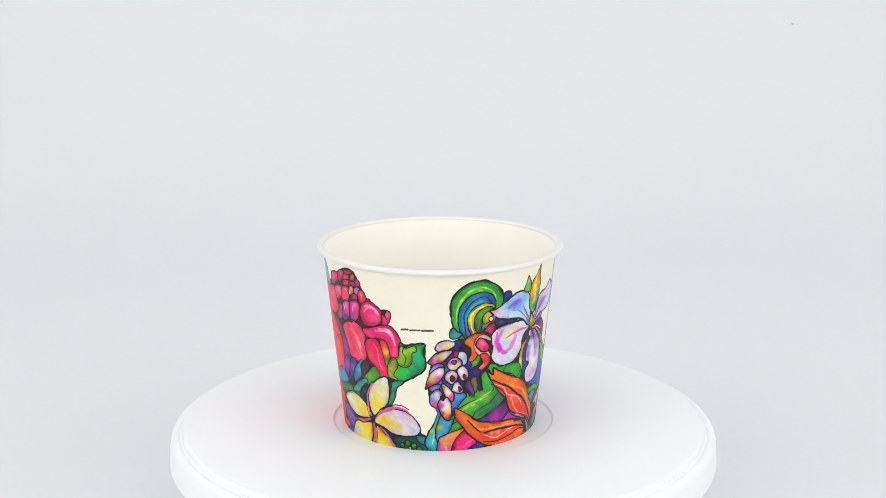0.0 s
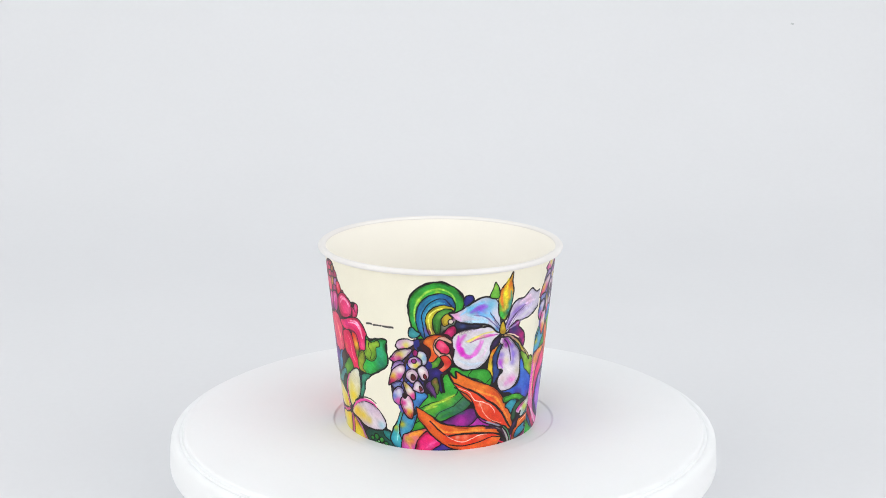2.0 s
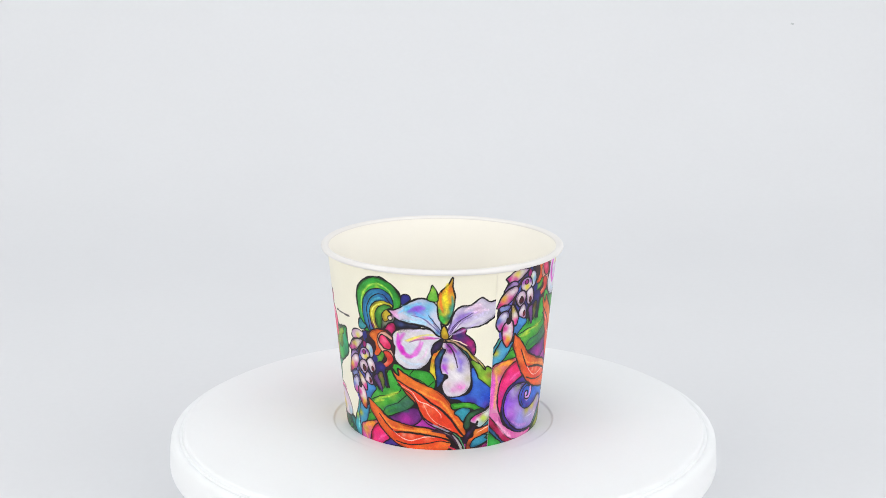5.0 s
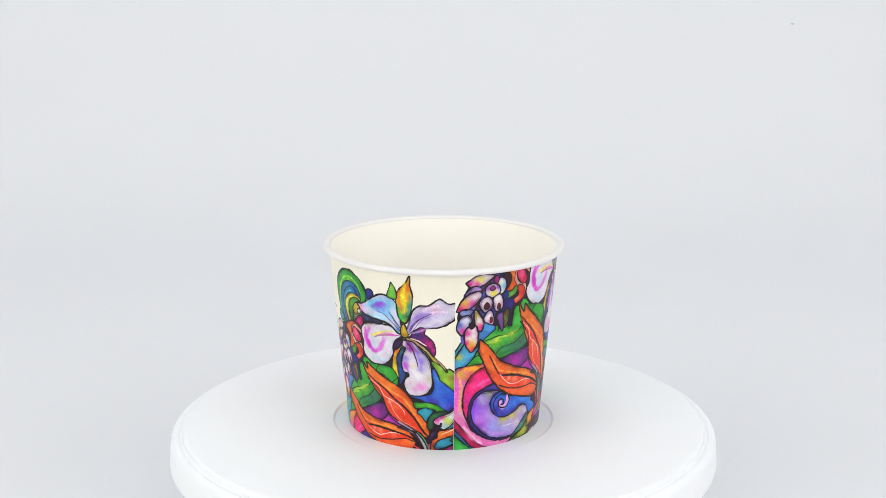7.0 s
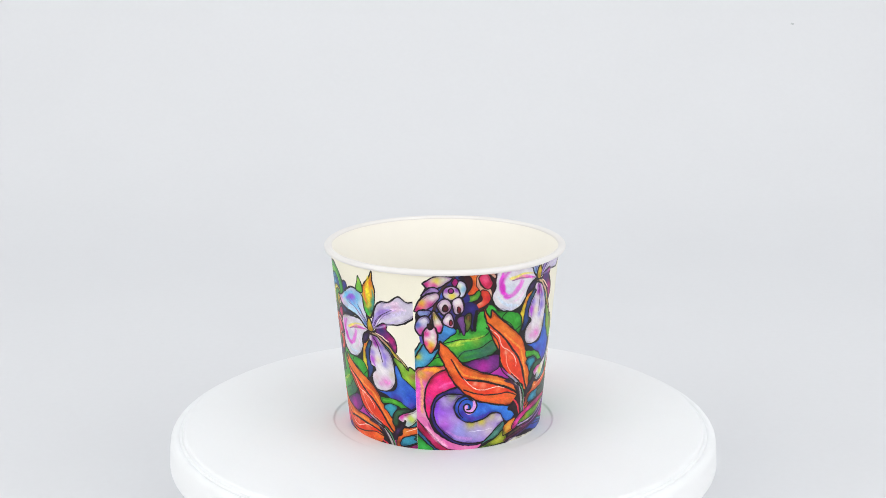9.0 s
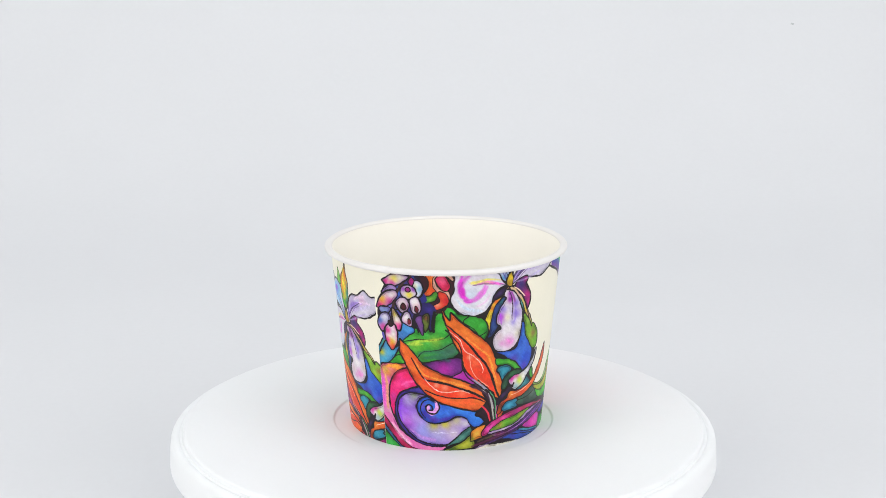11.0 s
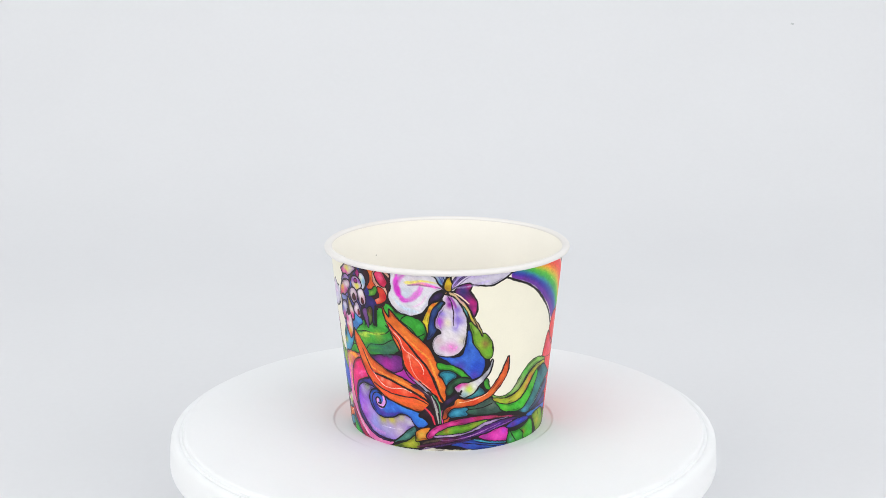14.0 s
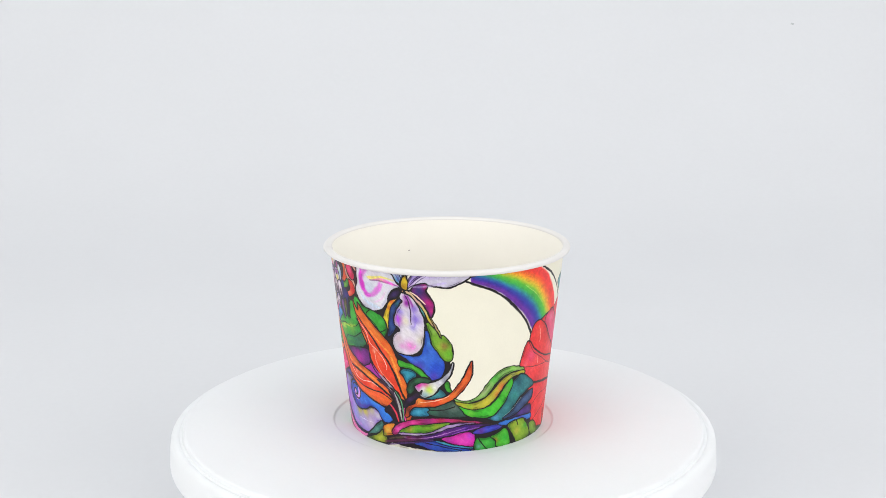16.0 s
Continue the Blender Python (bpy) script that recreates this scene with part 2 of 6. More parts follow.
def area(pts, colour, blobs=(), line=0.5, edge=None, soft=0.065, grow=0.22):
    """A patch of colour with softly blended touches of others, and its ink outline."""
    path = curve(pts, True)
    k = near(path, 1.0)
    if not len(k[0]):
        return
    x, y = state["px"][k] + 0.13 * WOBBLE[0][k], state["py"][k] + 0.13 * WOBBLE[1][k]
    d, along, inside = distances(x, y, path, True)
    sd = np.where(inside, -d, d) - grow * (line > 0)
    d = np.abs(sd)
    tint = np.tile(rgb(colour), (len(x), 1))
    cloud = CLOUD[k]
    for bx, by, r, c in blobs:
        w = np.exp(-(((x - bx) ** 2 + (y - by) ** 2) / (1.5 * r * r)) * (1 + 0.35 * cloud + 0.08 * HAIR[k]))
        tint += (rgb(c) - tint) * (0.95 * np.clip(w, 0, 1))[:, None]
    if edge:
        w = np.exp(-(np.maximum(-sd, 0) / edge[1]) * (1 + 0.4 * cloud))[:, None]
        tint += (rgb(edge[0]) - tint) * w * 0.85
    deepness = np.maximum(-sd, 0)
    glow = np.clip(deepness / 1.3, 0, 1) * np.clip(0.4 + 0.8 * cloud + 0.3 * HAIR[k], 0, 1) * (line > 0)
    tint = tint + (tint ** 0.55 - tint) * (0.36 * glow)[:, None]    # the wash is thinner in the middle
    rim = (np.exp(-deepness / 0.5) * (0.34 + 0.25 * cloud) * (line > 0))[:, None]
    tint = tint * (1 - rim) + rim * tint ** 2.2 * 0.8              # pigment gathers along the pen line
    side = (np.exp(-deepness / 1.5) * np.clip(0.15 + 0.9 * WASH[k] + 0.2 * HAIR[k], 0, 0.5) * (line > 0))[:, None]
    tint = tint * (1 - side) + side * (0.78 * tint ** 2.0 + 0.05 * np.array((0.35, 0.2, 0.9)))   # a second, darker coat from one edge
    second = np.exp(-((deepness - 0.7 - 0.25 * cloud) / 0.11) ** 2) * np.clip(0.9 * WASH[k] - 0.1, 0, 0.4) * (line > 0.3)
    tint = tint * (1 - second)[:, None]                            # brush edges inside the pen line
    tint = tint * (1 + 0.03 * HAIR[k])[:, None]
    deep = 1 - 0.55 * tint.max(1) - 0.45 * tint.mean(1)
    tint = tint ** 1.32 * (1 + 0.04 * cloud + (0.03 + 0.15 * deep) * GRAIN[k])[:, None]
    grey = tint.mean(1)[:, None]
    tint = (tint * 0.93 + grey * 0.07) * (1 - 0.07 * np.clip((grey - 0.55) / 0.25, 0, 1))   # the inks are a little muted on this stock
    tint = np.clip(tint, 0, 1)
    lay(k, np.clip(0.5 - sd / (2 * soft), 0, 1), tint)
    if line:
        half = line * 0.46 * (1 + 0.4 * NIB[k])
        lay(k, np.clip(0.5 + (half - d) / 0.13, 0, 1), np.array(INK) * (1 + 0.25 * GRAIN[k])[:, None])


def stroke(pts, width, colour=None, taper=0.0, opacity=1.0, soft=0.065):
    """A brush or pen line; taper thins it towards both ends."""
    path = curve(pts, False)
    k = near(path, width + 0.6)
    if not len(k[0]):
        return
    x, y = state["px"][k] + 0.1 * WOBBLE[0][k], state["py"][k] + 0.1 * WOBBLE[1][k]
    d, along, _ = distances(x, y, path, False)
    half = width * 0.5 * (1 + 0.25 * NIB[k]) * (1 - taper * (2 * along - 1) ** 2)
    tint = np.array(INK) if colour is None else rgb(colour)
    if opacity < 1:
        soft = max(soft, 0.25 * width)
        opacity = opacity * (1 + 0.3 * GRAIN[k] + 0.2 * CLOUD[k])
    lay(k, np.clip(np.clip(0.5 + (half - d) / (2 * soft), 0, 1) * opacity, 0, 1), tint * (1 + 0.12 * GRAIN[k] + 0.06 * CLOUD[k])[:, None])


def dot(x, y, r, colour, line=0.0):
    ring = [(x + r * math.cos(a), y + r * math.sin(a)) for a in (0.2, 1.2, 2.3, 3.4, 4.4, 5.4)]
    area(ring, colour, line=line)


def rainbow(outer, inner, colours):
    """Bands of colour blended from the inner bow to the outer one."""
    a, b = np.array(outer), np.array(inner)
    n = 4 * (len(colours) - 1)
    for i in range(n + 1):
        f = i / n
        c, f = f * (len(colours) - 1), 0.09 + 0.86 * f
        j = min(int(c), len(colours) - 2)
        mix = rgb(colours[j]) * (1 - c + j) + rgb(colours[j + 1]) * (c - j)
        tone = "".join("%02x" % int(255 * v) for v in mix)
        stroke(b + (a - b) * f, 1.7, tone, soft=0.4)


def draw_printed_ink_ground():
    state["id"] = 1
    area([(-62.0, 41.6), (-66.9, 37.9), (-69.5, 32.0), (-69.6, 22.1), (-67.6, 15.4), (-64.2, 11.3), (-65.6, 4.9), (-69.0, -3.2), (-76.6, -10.1), (-69.1, -14.6), (-50.6, -7.2), (-28.2, -3.2), (-9.0, -4.2), (-4.9, 2.8), (-6.6, 29.0), (-11.5, 31.5), (-16.2, 36.1), (-20.6, 42.5), (-22.7, 47.6), (-25.9, 46.1), (-29.3, 47.7), (-39.0, 49.8), (-46.6, 50.1), (-48.9, 52.5), (-54.1, 44.3)], "2c1c28", [(-53.3, 32.7, 6.0, "3a2a5a"), (-11.9, 23.3, 8.0, "203a6a")], line=0.00)
    area([(-30.5, -23.5), (-39.5, 11.8), (-28.2, 26.6), (-17.4, 38.8), (-18.9, 46.9), (-16.7, 41.9), (-13.9, 35.3), (-8.0, 31.1), (-5.0, 24.0), (-4.8, 18.7), (-0.7, 12.3), (5.1, 11.5), (12.0, 16.6), (18.9, 22.7), (23.0, 24.5), (37.6, 5.3), (35.4, -4.1), (12.5, -8.3), (-9.3, -11.9), (-17.0, -14.0)], "2c1c28", line=0.00)
    area([(7.1, 14.2), (10.9, 21.2), (16.7, 25.8), (23.6, 25.8), (27.6, 22.9), (41.7, 1.7), (44.0, -3.1), (25.1, -5.1), (13.4, -6.6), (7.3, -7.5), (1.3, 0.2)], "2c1c28", line=0.00)
    area([(-64.7, -0.3), (-58.7, 5.4), (-45.9, 10.6), (-25.6, 1.9), (-16.6, -19.7), (-52.9, -32.6)], "2c1c28", line=0.00)


def draw_printed_ink_ground_b():
    state["id"] = 1
    area([(-124.4, 43.9), (-116.1, 54.0), (-111.7, 57.1), (-107.0, 57.3), (-103.5, 53.7), (-97.4, 48.0), (-93.8, 46.8), (-91.0, 47.8), (-88.5, 47.7), (-88.1, 44.7), (-88.9, 42.1), (-86.9, 39.7), (-83.6, 37.9), (-82.2, 36.4), (-78.2, 37.0), (-73.3, 38.4), (-72.1, 29.0), (-74.7, 24.1), (-79.4, 20.6), (-82.9, 16.2), (-83.2, 9.8), (-75.9, 9.2), (-70.2, 4.9), (-68.8, 1.3), (-65.5, 0.1), (-55.9, -5.1), (-77.8, -11.1), (-91.5, -16.3), (-105.3, -18.4), (-116.6, -16.6), (-120.9, -2.6), (-122.8, 29.1)], "2c1c28", [(-101.6, 15.2, 5.0, "3a2a5a")], line=0.00)


def draw_printed_rainbow():
    state["id"] = 2
    rainbow([(-7.0, 65.2), (-0.9, 65.5), (7.0, 65.3), (16.6, 64.9), (26.0, 62.2), (34.7, 55.4), (41.5, 45.8)], [(-4.4, 54.7), (1.4, 54.3), (7.4, 52.4), (14.3, 48.3), (19.8, 44.0), (24.2, 39.4), (26.8, 36.3)], "5a2a90 6a2a9a 3a2a98 2a4aa0 2a8a90 3aa848 58b838 c8c030 f0a028 f06a28 f04030 ee3a38".split())
    stroke([(16.2, 56.7), (22.3, 54.0), (27.8, 50.3)], 0.24, "e8d890", taper=0.6, opacity=0.6)
    stroke([(-6.9, 55.0), (-3.5, 54.5), (1.7, 53.9), (7.7, 52.0), (14.6, 47.9), (20.2, 43.6), (24.3, 38.9), (26.1, 36.3)], 0.90)
    stroke([(26.2, 37.2), (26.3, 41.4), (29.9, 44.1), (33.8, 46.1), (40.0, 46.7)], 0.70)
    stroke([(24.0, 63.7), (30.7, 61.2), (38.4, 56.3), (44.1, 51.9)], 0.70)
    area([(40.1, 56.6), (41.6, 58.9), (47.2, 60.0), (47.5, 56.1), (47.9, 53.1)], "7ab0b0", line=0.40)
    stroke([(-14.2, 51.1), (-10.7, 52.7), (-7.9, 54.8), (-6.1, 56.9), (-4.6, 57.7)], 0.80)
    area([(-17.9, 51.4), (-13.2, 53.4), (-9.3, 55.4), (-6.3, 57.5), (-6.9, 59.5), (-12.2, 57.7), (-18.1, 55.5)], "d8d4e4", line=0.00)
    stroke([(-19.1, 50.4), (-14.2, 51.1), (-10.8, 52.9), (-7.6, 55.5), (-6.0, 57.3)], 0.70)


def draw_printed_torch_ginger():
    state["id"] = 3
    area([(-126.4, 42.2), (-116.1, 53.5), (-111.6, 56.4), (-107.6, 56.6), (-104.1, 53.5), (-97.7, 47.9), (-93.8, 46.3), (-88.8, 46.6), (-89.2, 42.4), (-87.3, 39.0), (-83.2, 37.0), (-82.4, 29.6), (-85.2, 24.0), (-86.2, 20.4), (-91.8, 22.6), (-98.8, 21.8), (-109.4, 17.6), (-113.5, 26.7), (-122.1, 32.7)], "6a1636", [(-110.9, 33.5, 3.0, "3a1030")], line=0.00)
    area([(-122.8, 49.0), (-119.8, 51.4), (-117.3, 51.9), (-117.3, 49.4), (-119.8, 46.1), (-122.3, 45.3)], "ea4a84", [(-120.9, 49.7, 1.0, "f09ab8")], line=0.52)
    area([(-117.0, 52.6), (-115.3, 54.2), (-113.3, 54.9), (-113.5, 52.3), (-115.1, 49.7), (-116.9, 50.0)], "cb3484", [(-115.3, 53.2, 0.8, "e07ab0")], line=0.52)
    area([(-112.9, 53.6), (-111.5, 54.8), (-109.7, 54.6), (-110.2, 52.6), (-112.8, 51.6)], "e6427c", line=0.52)
    area([(-112.7, 55.2), (-110.3, 56.8), (-108.2, 56.8), (-109.0, 55.2), (-111.5, 54.7)], "d83a70", line=0.52)
    area([(-108.8, 55.1), (-107.5, 56.2), (-106.5, 55.4), (-106.9, 53.4), (-108.6, 53.2)], "c98a4a", [(-107.8, 55.3, 0.8, "d8b060")], line=0.52)
    area([(-113.2, 50.5), (-110.9, 52.1), (-108.8, 52.4), (-109.6, 49.9), (-112.2, 48.9)], "ea4a80", line=0.52)
    area([(-106.4, 54.0), (-105.2, 55.0), (-103.5, 53.7), (-104.6, 52.2), (-105.9, 52.4)], "c8437a", line=0.52)
    area([(-109.2, 52.0), (-107.2, 53.3), (-105.8, 52.7), (-107.0, 50.9), (-109.0, 50.5)], "b5306f", line=0.52)
    area([(-119.4, 45.0), (-116.3, 47.4), (-113.6, 47.8), (-113.5, 44.7), (-115.7, 41.5), (-118.9, 41.3)], "ef5a84", [(-116.8, 46.1, 1.2, "d8a0c8")], line=0.52)
    area([(-113.8, 47.2), (-111.4, 49.2), (-109.2, 49.3), (-108.6, 46.3), (-110.2, 42.8), (-113.1, 42.9)], "ef4a80", [(-111.4, 48.4, 1.0, "f0a0b0")], line=0.52)
    area([(-109.3, 48.9), (-108.0, 50.8), (-106.6, 50.2), (-106.7, 48.1), (-108.7, 47.1)], "d9a04a", [(-107.9, 50.0, 0.6, "e8c870")], line=0.52)
    area([(-106.0, 50.2), (-104.8, 51.7), (-103.3, 51.4), (-103.3, 49.2), (-105.2, 48.3)], "c080c0", line=0.52)
    area([(-107.3, 46.9), (-105.8, 48.4), (-104.1, 48.1), (-104.5, 45.9), (-106.8, 45.1)], "d03a90", line=0.52)
    area([(-103.8, 50.0), (-102.4, 51.4), (-100.5, 50.5), (-99.0, 47.6), (-100.5, 45.9), (-102.8, 46.7)], "ef3a5a", [(-102.5, 50.0, 1.0, "f06a90")], line=0.52)
    area([(-99.5, 48.4), (-98.1, 49.2), (-97.2, 48.1), (-98.5, 47.3)], "e03a80", line=0.52)
    area([(-128.0, 40.6), (-122.3, 44.2), (-119.8, 43.5), (-119.4, 38.9), (-122.0, 33.3), (-127.2, 32.9)], "ee4a7a", line=0.52)
    area([(-122.8, 39.8), (-118.9, 39.9), (-117.2, 37.7), (-116.6, 33.7), (-120.5, 33.6), (-123.5, 35.1)], "f05a80", line=0.52)
    area([(-116.7, 38.3), (-114.3, 40.4), (-112.4, 40.1), (-112.3, 36.2), (-114.1, 33.1), (-116.8, 33.1)], "b86a70", [(-114.7, 38.6, 1.0, "8a9a40"), (-114.1, 34.7, 1.2, "e04a90")], line=0.52)
    area([(-112.6, 41.0), (-110.6, 43.1), (-108.3, 43.2), (-107.9, 38.8), (-109.3, 34.9), (-111.9, 34.9)], "e648a6", [(-110.2, 35.9, 1.8, "7a2a80"), (-110.5, 41.3, 1.0, "f0a0d0")], line=0.52)
    area([(-107.8, 43.5), (-105.5, 45.6), (-103.2, 45.4), (-102.4, 41.4), (-103.7, 37.8), (-106.9, 37.5)], "ea4aa4", [(-105.5, 38.3, 1.4, "b04aa0"), (-105.0, 44.0, 1.0, "f4a0c8")], line=0.52)
    area([(-101.8, 41.5), (-101.3, 45.8), (-98.1, 48.4), (-94.1, 47.5), (-91.8, 45.6), (-91.1, 42.9), (-94.5, 39.6), (-99.2, 38.1)], "f03a86", [(-99.8, 39.4, 1.8, "c81e50"), (-93.3, 42.6, 1.2, "f06a9a")], line=0.52)
    area([(-91.7, 45.5), (-90.6, 45.3), (-89.7, 47.6), (-88.2, 46.4), (-88.7, 42.5), (-90.5, 40.9), (-91.3, 42.9)], "ee4a90", [(-89.9, 45.8, 0.8, "f4a0c0")], line=0.52)
    area([(-112.0, 31.2), (-106.4, 36.6), (-100.2, 35.7), (-97.3, 31.4), (-96.2, 25.4), (-99.7, 21.6), (-105.3, 21.4), (-109.4, 25.7)], "f2507c", [(-99.1, 24.3, 1.4, "f0708a"), (-107.4, 30.2, 1.8, "f03a70"), (-104.3, 25.4, 1.4, "f44a60")], line=0.52)
    area([(-97.6, 31.7), (-93.3, 34.1), (-89.7, 31.5), (-87.8, 27.2), (-85.0, 23.7), (-86.0, 20.2), (-89.2, 20.2), (-91.9, 23.2), (-95.3, 24.6), (-96.8, 27.5)], "f02a70", [(-94.8, 26.8, 1.2, "f06a60"), (-87.6, 23.1, 1.2, "ff3a6a")], line=0.52)
    area([(-99.8, 35.6), (-95.9, 38.1), (-90.8, 40.9), (-87.6, 41.5), (-84.4, 39.6), (-82.4, 36.2), (-82.4, 31.3), (-83.7, 28.4), (-86.0, 29.9), (-87.6, 34.3), (-90.8, 35.6), (-96.2, 33.9)], "f22e7e", [(-94.7, 36.7, 1.4, "e82a90"), (-83.9, 31.8, 1.2, "f05a90")], line=0.52)
    stroke([(-100.0, 43.3), (-98.0, 46.1), (-95.3, 46.0), (-93.5, 44.5)], 0.80, "f8b0cc", taper=0.7, opacity=0.8)
    stroke([(-93.7, 37.6), (-89.3, 39.1), (-86.4, 37.7), (-84.5, 34.7)], 0.70, "ffb8d4", taper=0.7, opacity=0.8)
    stroke([(-95.9, 35.5), (-90.7, 36.8), (-87.2, 35.2), (-85.2, 31.3)], 0.80, "c01060", taper=0.6, opacity=0.5)
    stroke([(-106.8, 32.6), (-103.1, 30.9), (-100.7, 27.5), (-98.8, 24.9)], 0.80, "ff9a8a", taper=0.7, opacity=0.7)
    stroke([(-101.3, 30.3), (-99.7, 27.5)], 0.50, "ffe8b0", taper=0.8, opacity=0.8)
    stroke([(-108.2, 29.8), (-104.8, 26.0), (-100.3, 23.6)], 0.60, "c01848", taper=0.6, opacity=0.5)
    stroke([(-94.1, 32.1), (-91.6, 30.1), (-90.3, 25.7), (-88.0, 22.7)], 0.60, "f8a0b0", taper=0.7, opacity=0.6)
    stroke([(-100.2, 39.8), (-97.8, 39.4), (-94.1, 40.9)], 0.80, "b81048", taper=0.6, opacity=0.5)
    stroke([(-91.6, 45.4), (-90.3, 45.2), (-89.4, 44.0)], 0.40)
    area([(-118.6, 31.6), (-113.6, 30.9), (-109.2, 26.6), (-105.0, 18.6), (-106.4, 13.8), (-111.5, 14.8), (-116.0, 22.6)], "9a4a8a", [(-113.0, 28.4, 1.2, "3a6a6a"), (-109.5, 21.2, 1.6, "a04ab0"), (-107.0, 16.1, 1.0, "7a3a9a")])
    area([(-90.9, 34.3), (-88.4, 34.5), (-86.7, 31.5), (-85.7, 27.5), (-86.8, 25.1), (-89.3, 30.5)], "f08030", [(-87.6, 30.5, 1.2, "f0d030"), (-86.1, 27.3, 1.4, "60b040"), (-90.0, 33.7, 0.8, "f04a30")], line=0.40)
    stroke([(-100.0, 45.3), (-98.1, 46.8), (-95.1, 46.6), (-93.1, 45.0)], 0.80, "fa9cc8", taper=0.6, opacity=0.8)
    stroke([(-100.6, 40.1), (-97.3, 39.3), (-94.0, 40.6)], 1.20, "b80e50", taper=0.6, opacity=0.6)
    stroke([(-92.4, 39.0), (-88.9, 40.0), (-86.1, 38.4), (-84.7, 35.3)], 0.90, "ffb4d4", taper=0.6, opacity=0.8)
    stroke([(-93.4, 35.5), (-89.2, 34.8), (-87.0, 32.0)], 1.00, "c01060", taper=0.6, opacity=0.5)
    stroke([(-105.7, 33.3), (-102.3, 31.3), (-100.4, 27.6)], 0.90, "fca088", taper=0.6, opacity=0.7)
    stroke([(-108.6, 29.2), (-107.7, 25.4), (-105.3, 23.3)], 1.00, "e02860", taper=0.5, opacity=0.6)
    stroke([(-112.0, 41.1), (-111.2, 39.0)], 0.60, "f4b0e8", taper=0.5, opacity=0.9)
    stroke([(-106.0, 43.3), (-106.1, 40.8)], 0.60, "e890e0", taper=0.5, opacity=0.9)
    stroke([(-108.2, 49.3), (-108.6, 47.4)], 0.60, "f8d060", taper=0.5, opacity=0.9)
    stroke([(-102.3, 50.0), (-101.7, 48.3)], 0.60, "f890a8", taper=0.5, opacity=0.8)
    stroke([(-112.0, 33.7), (-105.9, 36.2)], 0.60)


def draw_printed_hibiscus():
    state["id"] = 4
    area([(-146.4, 25.6), (-132.6, 30.2), (-124.2, 31.4), (-116.9, 28.7), (-112.5, 24.7), (-109.8, 15.7), (-110.4, 8.9), (-114.8, 6.1), (-110.3, -0.8), (-109.8, -10.2), (-103.9, -14.8), (-110.2, -14.5), (-130.3, -20.9)], "f0444c", [(-116.2, 19.8, 1.8, "f46a60"), (-114.2, 10.3, 1.8, "f4506a")], line=0.48)
    stroke([(-117.0, 4.6), (-114.3, -0.8), (-111.5, -5.0), (-108.3, -10.6)], 0.32)
    area([(-110.7, -10.9), (-106.2, -10.6), (-102.2, -13.4), (-101.0, -12.0), (-111.5, -14.9), (-114.6, -4.3)], "f06a30", line=0.30)
    area([(-144.1, 50.8), (-130.1, 50.4), (-127.1, 47.5), (-124.4, 43.9), (-127.8, 40.6), (-132.6, 40.7)], "8ac0cc", [(-128.9, 43.8, 1.2, "a0a0d0")], line=0.24)
    area([(-142.9, 39.5), (-126.4, 42.2), (-121.0, 44.5), (-117.2, 40.2), (-115.6, 36.5), (-120.6, 32.5), (-129.4, 30.1), (-138.6, 26.2)], "f04a7c", [(-121.3, 40.5, 1.6, "f46a90")], line=0.40)
    stroke([(-129.1, 23.7), (-117.2, 24.0), (-113.6, 21.4), (-112.6, 16.7)], 0.20)
    stroke([(-121.3, 19.3), (-114.7, 25.6), (-112.0, 25.0)], 0.20)
    area([(26.1, 36.3), (26.3, 41.4), (29.9, 44.1), (34.4, 46.0), (40.0, 46.7), (49.1, 38.3), (50.1, 28.4), (30.6, 30.5)], "f0424a", [(35.4, 42.3, 2.0, "ea5a80")], line=0.60)
    area([(39.1, 46.8), (43.2, 39.2), (50.1, 28.4), (51.0, 18.9), (52.0, 8.4), (45.5, 1.6), (38.9, -0.4), (62.2, 2.9), (59.0, 49.3), (49.0, 51.8)], "ee4656", [(44.0, 26.2, 2.0, "f04a58"), (50.7, 11.9, 1.8, "f05064")], line=0.40)
    area([(32.5, 43.0), (34.4, 46.0), (39.1, 46.8), (49.2, 38.3), (50.0, 29.1), (42.7, 32.5), (36.8, 38.0)], "ea5080", [(37.6, 44.2, 1.6, "f080a0"), (49.7, 33.9, 1.6, "f04a5a")])
    area([(24.5, 36.4), (25.2, 41.4), (28.1, 43.6), (33.1, 41.7), (39.8, 35.9), (50.1, 29.0), (36.2, 30.2), (28.2, 33.3)], "f23c3c", [(29.8, 38.6, 2.0, "f45040"), (39.7, 33.3, 1.6, "f04a60")], line=0.52)
    area([(22.1, 26.9), (22.3, 32.2), (23.9, 36.0), (28.3, 32.8), (36.3, 29.9), (50.2, 27.8), (50.7, 21.8), (38.6, 19.3), (28.5, 21.1), (23.9, 24.6)], "f2484c", [(27.0, 30.4, 2.4, "f0507a"), (32.7, 24.6, 2.0, "f43a3a"), (24.7, 27.3, 1.2, "f06070")], line=0.52)
    area([(29.5, 19.1), (34.3, 19.9), (50.9, 18.9), (51.6, 11.8), (52.5, 3.2), (40.0, 1.6), (34.3, 5.7), (30.5, 12.6)], "f23c40", [(36.5, 8.0, 1.8, "f03038"), (46.9, 14.9, 1.8, "f0506a")], line=0.56)
    stroke([(28.8, 41.6), (30.8, 38.1), (30.9, 35.6)], 0.28, "f8b0a0", taper=0.5)
    stroke([(31.6, 30.0), (32.1, 27.4)], 0.28, "f8b0a0", taper=0.5)
    stroke([(24.0, 35.8), (27.9, 32.0), (31.4, 30.5), (41.9, 26.6), (50.3, 26.0)], 0.20)
    stroke([(23.4, 26.3), (30.1, 26.3), (39.4, 26.9), (50.2, 27.3)], 0.20)
